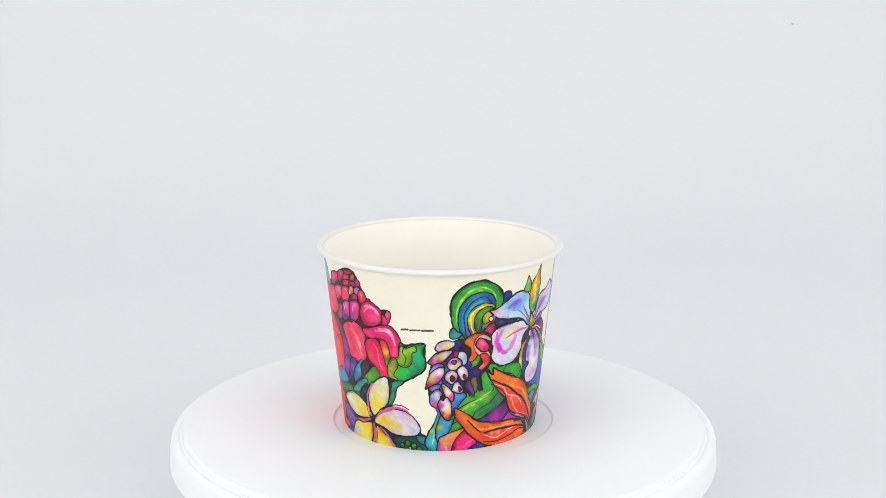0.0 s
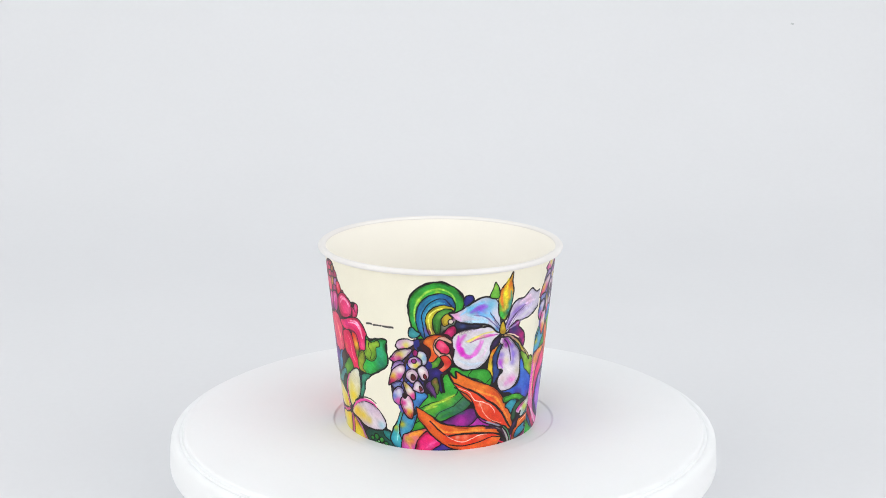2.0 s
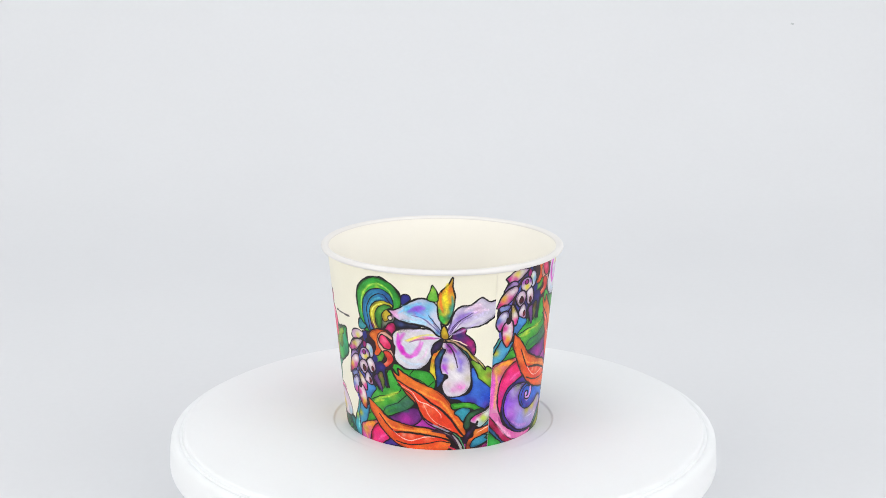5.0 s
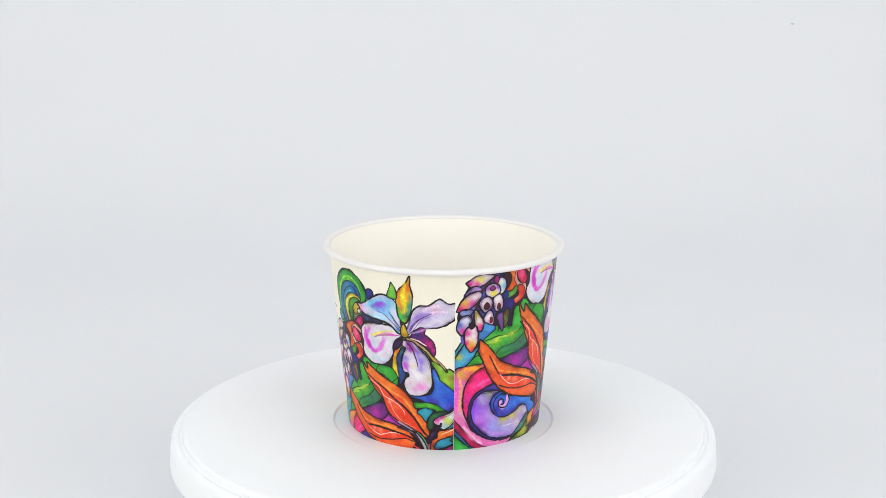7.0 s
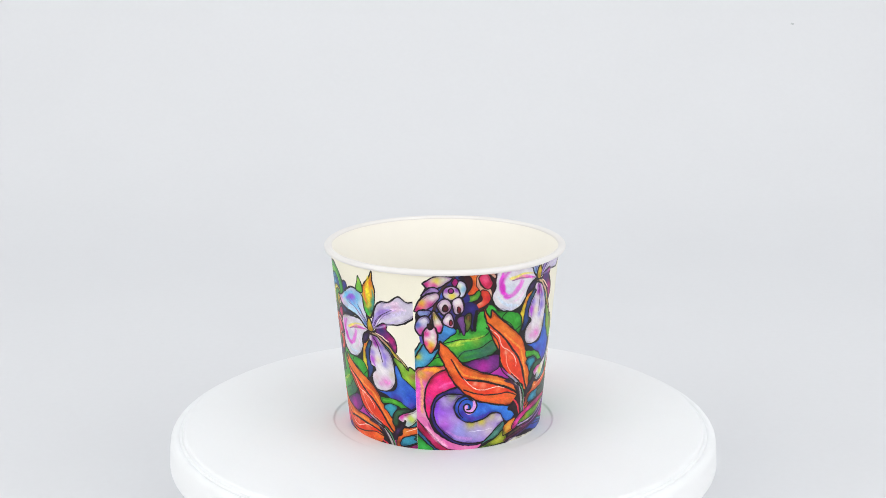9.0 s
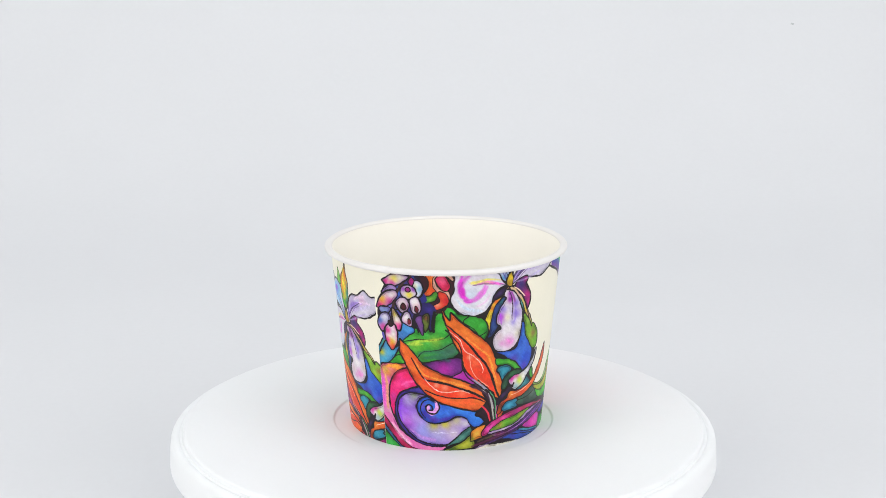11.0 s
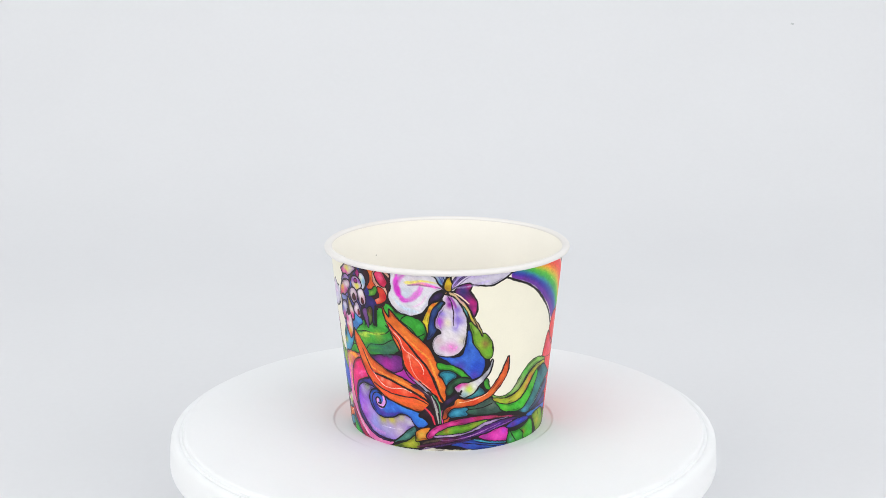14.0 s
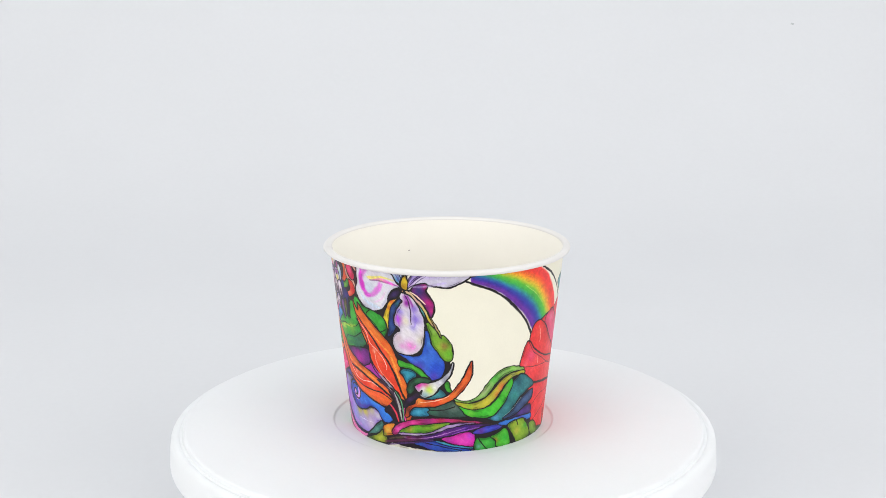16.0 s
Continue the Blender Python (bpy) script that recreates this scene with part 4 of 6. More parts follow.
    area([(-16.7, 36.4), (-14.1, 36.8), (-11.0, 33.7), (-9.7, 33.7), (-7.2, 31.8), (-6.0, 30.0), (-5.0, 25.9), (-7.4, 24.9), (-10.4, 27.3), (-13.0, 29.5), (-14.4, 32.7)], "90c038", [(-8.9, 30.0, 1.20, "a88848"), (-10.7, 28.4, 1.30, "b4d440"), (-13.2, 34.5, 1.10, "a8cc64"), (-6.5, 27.7, 1.10, "84c834")], line=0.50, grow=0.17)
    area([(-27.0, 45.4), (-24.3, 45.3), (-21.6, 43.8), (-19.2, 42.4), (-17.4, 40.5), (-14.8, 38.1), (-11.7, 35.0), (-10.4, 32.5), (-13.0, 35.0), (-15.9, 37.0), (-17.8, 39.3), (-20.0, 41.4), (-23.1, 43.2), (-25.7, 44.1)], "e8d0a8", [(-16.2, 38.6, 1.10, "ead83e"), (-21.5, 43.6, 1.00, "e8c0c4"), (-11.7, 33.9, 0.90, "c8d060"), (-18.9, 41.1, 0.90, "e8d888")], line=0.36, grow=-0.05)
    stroke([(-17.3, 40.2), (-14.1, 36.5), (-11.0, 32.7)], 0.30)
    area([(-28.1, 43.8), (-26.0, 44.1), (-23.9, 43.7), (-21.9, 42.2), (-20.0, 40.3), (-17.8, 37.5), (-16.8, 34.1), (-16.3, 30.6), (-16.1, 27.4), (-17.4, 24.3), (-19.4, 22.7), (-22.0, 22.0), (-24.6, 22.0), (-26.2, 23.9), (-27.0, 26.2), (-26.5, 28.4), (-25.0, 29.8), (-25.7, 31.0), (-27.2, 31.5), (-28.1, 33.7), (-28.0, 36.4), (-27.3, 39.3), (-26.7, 41.1), (-27.7, 41.8)], "efe8f0", [(-26.4, 34.0, 1.30, "c456e2"), (-26.7, 37.0, 1.10, "a890e4"), (-20.7, 36.4, 1.60, "a68ee4"), (-22.0, 40.0, 1.10, "a488e0"), (-24.8, 41.1, 1.00, "a01ea8"), (-25.8, 42.9, 0.90, "8a2098"), (-24.0, 34.4, 1.20, "f2ead4"), (-20.2, 26.0, 1.70, "f4a0e0"), (-22.8, 24.7, 0.90, "f2b0e4"), (-24.8, 27.1, 1.20, "ecd6de"), (-17.3, 29.5, 1.20, "ece4d4"), (-20.7, 33.1, 1.00, "b4a4e6"), (-22.0, 30.3, 1.30, "f6f0f4")], line=0.60, grow=0.17)
    stroke([(-27.2, 35.2), (-26.5, 33.3), (-25.4, 31.5)], 0.70, "b040d8", taper=0.5, opacity=0.6)
    stroke([(-21.9, 38.9), (-20.7, 36.4), (-20.3, 33.6)], 0.90, "8a70d8", taper=0.6, opacity=0.5)
    stroke([(-25.3, 43.6), (-23.6, 41.9), (-22.6, 40.5)], 0.80, "8a2898", taper=0.6, opacity=0.8)
    stroke([(-26.5, 43.8), (-24.5, 41.6), (-23.0, 38.5), (-21.7, 34.0)], 0.50, "2e1638", taper=0.5)
    stroke([(-21.1, 26.6), (-19.1, 25.5), (-18.4, 26.9)], 0.60, "f080d8", taper=0.6, opacity=0.6)
    stroke([(-31.7, 38.1), (-32.1, 40.4), (-31.0, 43.1), (-29.0, 44.8), (-28.0, 44.0), (-28.6, 41.7), (-30.5, 39.8)], 0.50)
    area([(-31.8, 39.2), (-31.9, 40.9), (-30.8, 43.1), (-29.1, 44.4), (-28.2, 43.8), (-28.8, 41.9), (-30.6, 40.2)], "3a2050", [(-30.1, 42.2, 0.90, "4a3070")], line=0.40, grow=0.17)
    stroke([(-44.2, 56.9), (-40.2, 56.3), (-37.4, 54.1), (-32.4, 53.0)], 1.40, "58b4e8", taper=0.6, opacity=0.6)
    stroke([(-48.2, 51.2), (-46.9, 52.5), (-45.4, 51.5)], 1.40, "e8a8e0", taper=0.5, opacity=0.6)
    stroke([(-40.2, 56.3), (-38.1, 56.7), (-35.9, 57.1)], 2.20, "9a58d8", taper=0.5, opacity=0.7)
    stroke([(-34.8, 57.5), (-34.1, 54.4), (-32.2, 51.7)], 1.40, "78c0f0", taper=0.6, opacity=0.6)
    stroke([(-43.5, 53.9), (-39.0, 52.6), (-34.5, 51.4)], 1.00, "a0d8f4", taper=0.6, opacity=0.6)
    stroke([(-34.1, 54.8), (-31.4, 51.7), (-28.7, 48.5)], 0.40, "2e2a58", taper=0.6)
    stroke([(-26.3, 47.6), (-24.9, 51.2), (-22.3, 54.0), (-18.3, 55.0)], 1.80, "9078c8", taper=0.7, opacity=0.6)
    stroke([(-21.6, 52.4), (-17.1, 54.0), (-12.3, 56.6)], 1.40, "c8b8e4", taper=0.6, opacity=0.6)
    stroke([(-19.7, 55.2), (-15.6, 57.0), (-11.2, 57.2)], 1.00, "ecd4ec", taper=0.6, opacity=0.7)
    stroke([(-25.9, 46.8), (-24.0, 50.4), (-21.7, 53.2)], 0.36, "3a2a58", taper=0.7)
    stroke([(-25.7, 47.1), (-21.1, 48.9), (-16.7, 51.3), (-13.8, 52.7)], 0.90, "b8a8d8", taper=0.6, opacity=0.6)
    stroke([(-45.4, 45.0), (-45.1, 41.2), (-43.2, 38.2), (-40.9, 37.2)], 1.50, "e03cd0", taper=0.5, opacity=0.8)
    stroke([(-41.6, 36.8), (-38.0, 37.7), (-36.2, 40.8), (-35.4, 43.5)], 1.20, "dc6cd4", taper=0.6, opacity=0.7)
    stroke([(-43.8, 40.5), (-42.5, 38.3)], 1.40, "d020b8", taper=0.5, opacity=0.8)
    stroke([(-41.5, 42.9), (-38.1, 44.6), (-33.7, 45.3)], 1.20, "ecdc60", taper=0.6, opacity=0.8)
    stroke([(-40.8, 42.6), (-37.3, 44.2), (-31.5, 45.6)], 0.60, "8a5a88", taper=0.8, opacity=0.8)
    stroke([(-35.2, 45.0), (-31.5, 45.6)], 0.90, "e050c8", taper=0.6, opacity=0.7)
    stroke([(-44.3, 35.8), (-39.8, 33.8), (-34.7, 34.6)], 1.20, "b8d4ec", taper=0.6, opacity=0.5)
    stroke([(-44.8, 46.6), (-41.3, 47.5), (-37.0, 48.0)], 1.00, "e0d0f0", taper=0.6, opacity=0.5)
    stroke([(-30.0, 63.9), (-29.7, 59.8), (-28.6, 56.5)], 1.20, "e87424", taper=0.5, opacity=0.8)
    stroke([(-27.6, 67.5), (-28.1, 63.1), (-27.3, 57.9)], 1.60, "f2da24", taper=0.5, opacity=0.8)
    stroke([(-25.7, 62.7), (-25.1, 59.0), (-26.0, 54.9)], 1.00, "3f9488", taper=0.5, opacity=0.8)
    stroke([(-29.5, 54.6), (-28.2, 52.5)], 1.40, "3cb040", taper=0.4, opacity=0.9)
    stroke([(-20.7, 57.1), (-17.2, 58.9), (-14.1, 59.5)], 1.40, "ecd2e6", taper=0.5, opacity=0.7)
    stroke([(-23.9, 53.4), (-21.0, 55.2), (-17.7, 56.0)], 1.40, "9478cc", taper=0.6, opacity=0.7)
    stroke([(-25.8, 48.0), (-23.5, 51.9), (-19.9, 54.6), (-17.0, 56.3)], 0.34, "33264c", taper=0.6)
    stroke([(-17.1, 53.8), (-13.6, 55.1), (-10.2, 56.3)], 1.40, "c4bcd8", taper=0.6, opacity=0.6)
    stroke([(-45.7, 53.6), (-40.8, 57.3), (-37.2, 59.0)], 1.20, "6cc4f0", taper=0.6, opacity=0.6)
    stroke([(-41.7, 54.9), (-39.0, 56.4), (-37.2, 57.3)], 1.80, "8e4cd4", taper=0.5, opacity=0.7)
    stroke([(-43.7, 51.0), (-39.0, 51.2), (-34.7, 50.9)], 1.20, "a8dcf6", taper=0.6, opacity=0.6)
    stroke([(-46.1, 31.1), (-41.4, 31.1), (-35.8, 33.5)], 1.20, "c0c8e0", taper=0.6, opacity=0.6)
    stroke([(-39.4, 43.6), (-35.0, 45.6), (-30.9, 45.3)], 0.80, "e468c8", taper=0.6, opacity=0.6)
    area([(-28.3, 46.1), (-28.7, 48.2), (-27.8, 50.7), (-26.5, 48.2), (-26.3, 45.7)], "e2c830", [(-27.4, 46.6, 0.8, "b89020")], line=0.52)
    stroke([(-24.9, 45.5), (-22.0, 44.8), (-18.7, 43.1)], 0.50, "f0d8c0", taper=0.5)


def draw_printed_banana_leaf():
    state["id"] = 9
    area([(-53.1, 30.4), (-49.0, 31.9), (-50.0, 26.9), (-48.8, 21.9), (-52.4, 19.0), (-54.7, 24.6)], "3a2a72", [(-50.7, 29.8, 1.2, "4a3a9a")], line=0.00)
    area([(-57.6, 13.4), (-56.3, 17.8), (-53.9, 20.5), (-52.6, 19.2), (-52.4, 22.9), (-51.4, 25.6), (-49.9, 22.1), (-48.7, 21.4), (-48.5, 24.4), (-49.9, 27.8), (-48.5, 31.0), (-45.2, 32.4), (-41.8, 31.1), (-37.1, 31.7), (-32.8, 31.6), (-30.2, 28.7), (-30.1, 25.0), (-32.7, 24.4), (-37.7, 16.8), (-42.1, 11.8), (-48.1, 9.0), (-51.6, 8.0), (-54.0, 5.7), (-59.0, 3.4), (-58.7, 7.5)], "3eae3e", [(-52.1, 14.7, 2.4, "7cc03a"), (-54.6, 15.9, 1.6, "50b848"), (-41.7, 15.7, 2.6, "3f7a60"), (-39.7, 17.7, 2.0, "4a7a6a"), (-46.0, 27.3, 2.8, "4cba40"), (-34.1, 28.5, 2.4, "48b440"), (-55.3, 6.5, 1.6, "5ab83a"), (-48.9, 10.9, 1.8, "4a9a48"), (-46.5, 18.8, 1.8, "88b840")], line=0.60)
    stroke([(-57.1, 13.3), (-52.2, 16.9), (-47.2, 18.9), (-43.7, 21.1), (-42.4, 24.2), (-41.1, 26.8)], 0.36)
    stroke([(-58.6, 6.1), (-55.5, 8.7), (-50.9, 8.9), (-49.1, 13.1), (-44.0, 16.4), (-41.0, 19.9), (-38.9, 21.8)], 0.36)
    stroke([(-38.4, 31.4), (-39.5, 28.9), (-35.1, 27.5), (-32.1, 25.3)], 0.32)
    stroke([(-30.4, 27.8), (-32.7, 25.3), (-34.8, 24.7)], 0.32)
    stroke([(-49.2, 28.0), (-48.4, 30.3), (-46.7, 31.4)], 0.48)
    area([(-42.7, 7.8), (-39.7, 9.8), (-34.6, 11.4), (-29.4, 10.8), (-25.9, 9.4), (-31.2, 7.3), (-37.8, 7.6)], "b02aa8", [(-35.8, 9.8, 1.8, "c838b8"), (-41.2, 8.5, 1.8, "3a2a70")], line=0.40)
    area([(-50.0, 7.4), (-45.8, 10.4), (-40.5, 13.9), (-36.5, 15.7), (-33.7, 13.6), (-35.6, 9.8), (-40.0, 6.8), (-44.8, 6.5)], "7a2a8a", [(-40.2, 10.0, 2.4, "c832b4"), (-48.1, 8.1, 1.6, "30206a")])
    stroke([(-54.4, 14.3), (-51.1, 16.7), (-47.6, 18.6), (-44.1, 21.0)], 1.10, "b8d040", taper=0.5, opacity=0.7)
    stroke([(-50.1, 12.2), (-46.7, 14.4), (-42.8, 15.9)], 1.60, "2a6a58", taper=0.5, opacity=0.6)
    stroke([(-47.7, 11.5), (-44.1, 13.4), (-39.7, 13.8)], 1.80, "24584c", taper=0.5, opacity=0.6)
    stroke([(-55.3, 13.2), (-53.0, 14.5), (-50.1, 15.9)], 0.90, "d0d848", taper=0.5, opacity=0.6)
    stroke([(-49.3, 30.4), (-46.7, 31.5), (-43.5, 31.2)], 1.20, "3cc040", taper=0.5, opacity=0.6)


def draw_printed_folds():
    state["id"] = 10
    area([(-59.3, 39.6), (-57.1, 43.3), (-53.3, 45.5), (-49.0, 45.2), (-47.0, 41.7), (-46.4, 32.5), (-48.5, 29.0), (-52.4, 29.0), (-56.4, 30.0), (-57.3, 33.4), (-56.2, 36.0)], "4a1a2a", line=0.00)
    area([(-58.3, 41.0), (-56.9, 43.3), (-54.2, 44.6), (-50.4, 44.6), (-53.2, 43.2), (-54.0, 41.0), (-53.1, 38.3), (-52.2, 36.1), (-53.4, 33.8), (-55.3, 33.8), (-54.8, 36.7), (-55.8, 39.3)], "ea7a2c", [(-56.7, 42.2, 1.2, "f09a38"), (-53.2, 36.0, 1.2, "e8602a"), (-54.5, 39.7, 1.0, "f08a30")], line=0.48)
    area([(-55.6, 32.5), (-53.4, 33.8), (-51.9, 36.1), (-51.0, 35.1), (-51.9, 32.4), (-54.4, 31.1)], "58a83a", [(-52.9, 33.0, 1.0, "88b840")], line=0.44)
    area([(-54.2, 40.5), (-53.6, 42.9), (-51.2, 44.3), (-48.3, 43.0), (-48.1, 42.1), (-50.8, 43.0), (-52.6, 41.8), (-52.8, 39.7), (-50.8, 37.4), (-48.0, 37.5), (-46.8, 34.8), (-47.4, 32.0), (-50.0, 30.3), (-49.4, 33.2), (-51.0, 35.8), (-53.2, 37.6)], "ecc4b0", [(-50.9, 34.4, 1.2, "f09a80"), (-48.5, 32.3, 1.2, "e85a40")], line=0.32)
    area([(-51.1, 36.2), (-48.6, 36.5), (-46.8, 34.1), (-48.0, 31.7), (-49.9, 30.1), (-51.1, 30.9), (-49.4, 33.2)], "e8563c", [(-50.2, 32.1, 1.0, "f0b090"), (-47.6, 34.3, 1.0, "d82a38")], line=0.40)
    area([(-53.5, 40.6), (-52.5, 42.8), (-50.3, 42.1), (-48.3, 40.0), (-48.5, 37.9), (-50.7, 37.9), (-52.3, 38.9)], "ee4480", [(-51.2, 40.9, 1.2, "f4709c"), (-49.3, 39.0, 0.8, "d82a60")], line=0.52)
    area([(-55.3, 30.0), (-52.3, 31.4), (-49.7, 29.9), (-50.1, 27.9), (-48.7, 22.9), (-49.9, 22.8), (-52.1, 26.7), (-53.8, 26.5)], "34286e", [(-52.0, 29.1, 1.2, "4a3a98")], line=0.00)
    stroke([(-50.0, 28.9), (-49.2, 25.2), (-48.1, 22.0)], 1.10, taper=0.2)
    area([(-55.3, 23.9), (-53.7, 25.5), (-52.1, 22.5), (-51.1, 19.3), (-53.3, 21.4)], "8a5aa0", line=0.40)
    area([(-53.3, 25.6), (-51.8, 27.3), (-50.5, 24.1), (-50.6, 20.8), (-51.9, 23.0)], "7a8a3a", [(-52.0, 25.8, 0.8, "a06a40")], line=0.40)


def draw_printed_shell_ginger():
    state["id"] = 11
    area([(-66.4, 32.6), (-62.3, 36.8), (-58.0, 37.4), (-55.4, 31.7), (-54.8, 27.1), (-56.4, 24.7), (-55.7, 20.6), (-56.6, 16.6), (-57.9, 12.3), (-60.1, 14.1), (-62.9, 17.8), (-64.9, 22.0), (-65.7, 26.4)], "4a4088", [(-65.0, 27.8, 2.0, "5a6ab8"), (-60.4, 26.5, 1.8, "3a3078"), (-64.7, 18.8, 1.6, "6a7ac8"), (-57.7, 27.6, 1.6, "4a3a90"), (-58.9, 17.0, 1.6, "4a80c8")], line=0.00)
    area([(-63.1, 22.8), (-60.7, 23.9), (-56.2, 20.8), (-54.3, 19.3), (-55.7, 16.9), (-57.0, 14.1), (-57.2, 12.2), (-59.5, 14.4), (-59.7, 17.0), (-62.5, 19.9)], "4a94d4", [(-56.6, 19.1, 1.2, "5aa8e0"), (-57.8, 15.2, 1.2, "4a80c0")], line=0.40)
    area([(-66.8, -2.6), (-66.2, 1.8), (-64.6, 6.6), (-63.6, 11.3), (-61.4, 10.5), (-59.3, 8.5), (-60.8, 4.7), (-62.1, 0.6), (-61.0, -4.6), (-63.9, -5.4)], "46b4c8", [(-65.2, 3.3, 1.2, "c8cc48"), (-61.2, 7.0, 1.2, "4a8ed4"), (-63.7, -0.6, 1.2, "58d0d0"), (-62.6, 9.5, 1.0, "88b050")], line=0.52)
    stroke([(-63.4, 7.6), (-63.9, 3.1), (-64.0, -2.1)], 0.50, "b8ecec", taper=0.7, opacity=0.7)
    area([(-65.1, 31.2), (-63.8, 33.3), (-62.4, 31.7), (-63.4, 29.0)], "4a6ac0", line=0.00)
    area([(-62.7, 37.8), (-60.4, 38.2), (-61.0, 36.7), (-62.5, 36.3)], "3a50a0", line=0.00)
    area([(-60.6, 30.2), (-58.7, 30.5), (-58.6, 28.3), (-59.9, 28.3)], "4a3a9a", line=0.00)
    area([(-56.9, 32.3), (-55.4, 33.9), (-53.7, 31.9), (-55.3, 30.5)], "3a3a90", line=0.00)
    area([(-62.3, 23.2), (-60.9, 23.4), (-59.4, 21.7), (-61.0, 21.5)], "5a50b0", line=0.00)
    area([(-65.4, 13.3), (-63.7, 13.3), (-62.7, 10.5), (-64.0, 10.7)], "6a60b8", line=0.00)
    area([(-65.7, 24.1), (-64.3, 24.8), (-63.9, 21.5), (-65.2, 21.8)], "7a70c0", line=0.00)
    area([(-63.5, 2.9), (-63.2, 7.4), (-62.3, 10.7), (-59.0, 9.5), (-57.5, 11.1), (-58.3, 5.6), (-59.9, 1.9), (-61.5, -1.9)], "5aa8d0", [(-62.8, 5.2, 1.2, "d8c838"), (-61.0, 3.1, 1.2, "48b0d0"), (-58.9, 7.2, 1.2, "5ac0e0")], line=0.52)
    stroke([(-58.6, 41.8), (-61.2, 39.0), (-63.6, 34.4), (-64.4, 29.4), (-64.0, 23.6), (-63.0, 18.5)], 1.10, "3a2420", taper=0.2)
    area([(-68.7, 37.1), (-68.3, 39.3), (-65.9, 40.7), (-62.7, 40.8), (-61.9, 39.8), (-63.9, 37.6), (-66.7, 36.0)], "f0e4ec", [(-67.3, 38.7, 1.2, "d8b0d8"), (-64.9, 38.3, 1.2, "ece068"), (-66.1, 36.8, 0.8, "e060a8")], line=0.52, edge=("c890c8", 0.3))
    area([(-62.0, 40.4), (-60.4, 41.7), (-59.7, 39.5), (-61.3, 38.2)], "3a3a90", line=0.00)
    area([(-70.8, 31.2), (-70.8, 31.2), (-68.5, 34.8), (-65.7, 36.5), (-62.6, 37.1), (-63.9, 34.6), (-66.0, 31.9), (-68.5, 30.5)], "f0dce8", [(-69.7, 31.5, 1.2, "e83a98"), (-67.0, 34.2, 1.4, "e8e060"), (-65.0, 35.9, 1.0, "f0f0d8"), (-67.1, 32.1, 1.0, "e060a8")], line=0.56, edge=("a070c0", 0.4))
    area([(-69.5, 27.0), (-68.6, 30.2), (-66.4, 31.5), (-64.9, 30.8), (-67.4, 28.8)], "b8a0d0", line=0.56, edge=("a070c0", 0.4))
    area([(-70.0, 20.5), (-70.0, 20.5), (-69.6, 25.1), (-67.9, 28.3), (-65.2, 30.0), (-64.1, 28.5), (-65.2, 25.0), (-67.4, 21.9)], "f0d8d8", [(-68.8, 24.1, 1.4, "f0d820"), (-68.6, 21.9, 1.4, "e83a88"), (-65.7, 25.2, 1.4, "e050a8"), (-66.3, 27.9, 1.2, "f8f0f0"), (-69.7, 21.4, 0.8, "d02a60")], line=0.56, edge=("a070c0", 0.4))
    area([(-68.8, 20.7), (-67.1, 22.3), (-64.8, 22.7), (-65.4, 20.6), (-66.6, 19.3)], "9ab0dc", line=0.56, edge=("a070c0", 0.4))
    area([(-67.8, 15.8), (-67.7, 18.2), (-66.0, 20.5), (-64.1, 19.8), (-63.4, 16.4), (-64.8, 13.4), (-66.8, 14.0)], "ccd0ee", [(-65.3, 14.6, 1.4, "e85ab0"), (-65.8, 18.9, 1.2, "f4f0f8"), (-67.4, 16.3, 1.0, "6a90d0")], line=0.56, edge=("a070c0", 0.4))
    area([(-64.1, 23.3), (-62.0, 22.4), (-59.4, 20.1), (-59.1, 17.1), (-61.1, 17.5), (-63.0, 20.3)], "f0e8c0", [(-59.7, 18.2, 1.4, "e83a98"), (-63.0, 21.9, 1.0, "e8d860"), (-61.2, 20.5, 1.0, "f4ece8")], line=0.56, edge=("a070c0", 0.4))
    area([(-64.2, 14.4), (-63.7, 17.0), (-61.9, 17.9), (-60.0, 16.2), (-58.8, 12.4), (-59.3, 8.9), (-61.3, 9.6), (-63.2, 11.9)], "f4e4ec", [(-63.1, 14.5, 1.0, "e84aa8"), (-60.5, 14.8, 1.0, "f4f0e8"), (-60.6, 11.1, 1.4, "f0d030"), (-59.5, 9.8, 1.0, "f06a28"), (-62.1, 11.2, 0.8, "e8489a")], line=0.56, edge=("cc2c92", 0.4))
    area([(-60.3, 35.9), (-59.0, 37.4), (-56.9, 36.2), (-56.2, 33.2), (-57.3, 31.7), (-58.7, 33.4)], "e4ecf0", [(-57.4, 34.9, 1.0, "90c8e0"), (-59.2, 35.2, 0.8, "e8e8c0")], line=0.56, edge=("a070c0", 0.4))
    area([(-63.2, 30.7), (-63.0, 33.2), (-60.4, 34.5), (-58.1, 32.9), (-58.8, 30.5), (-61.2, 29.5)], "f0ece8", [(-60.1, 31.1, 1.0, "e8d840"), (-62.6, 32.3, 0.8, "b060c8"), (-59.5, 33.8, 0.8, "a050c0")], line=0.56, edge=("a070c0", 0.4))
    area([(-63.4, 25.7), (-62.8, 28.4), (-60.8, 29.2), (-59.0, 27.7), (-59.2, 25.0), (-60.8, 23.8)], "f0e0e4", [(-62.7, 27.1, 1.0, "fcf4f4"), (-59.7, 26.1, 1.0, "e0a8c0")], line=0.56, edge=("a070c0", 0.4))
    area([(-59.2, 29.7), (-57.5, 31.4), (-55.5, 29.9), (-54.8, 27.1), (-56.6, 25.6), (-58.3, 27.6)], "f2eaea", [(-58.2, 29.4, 1.0, "f8f4f4"), (-56.1, 28.2, 1.0, "e8c0c8")], line=0.56, edge=("a070c0", 0.4))
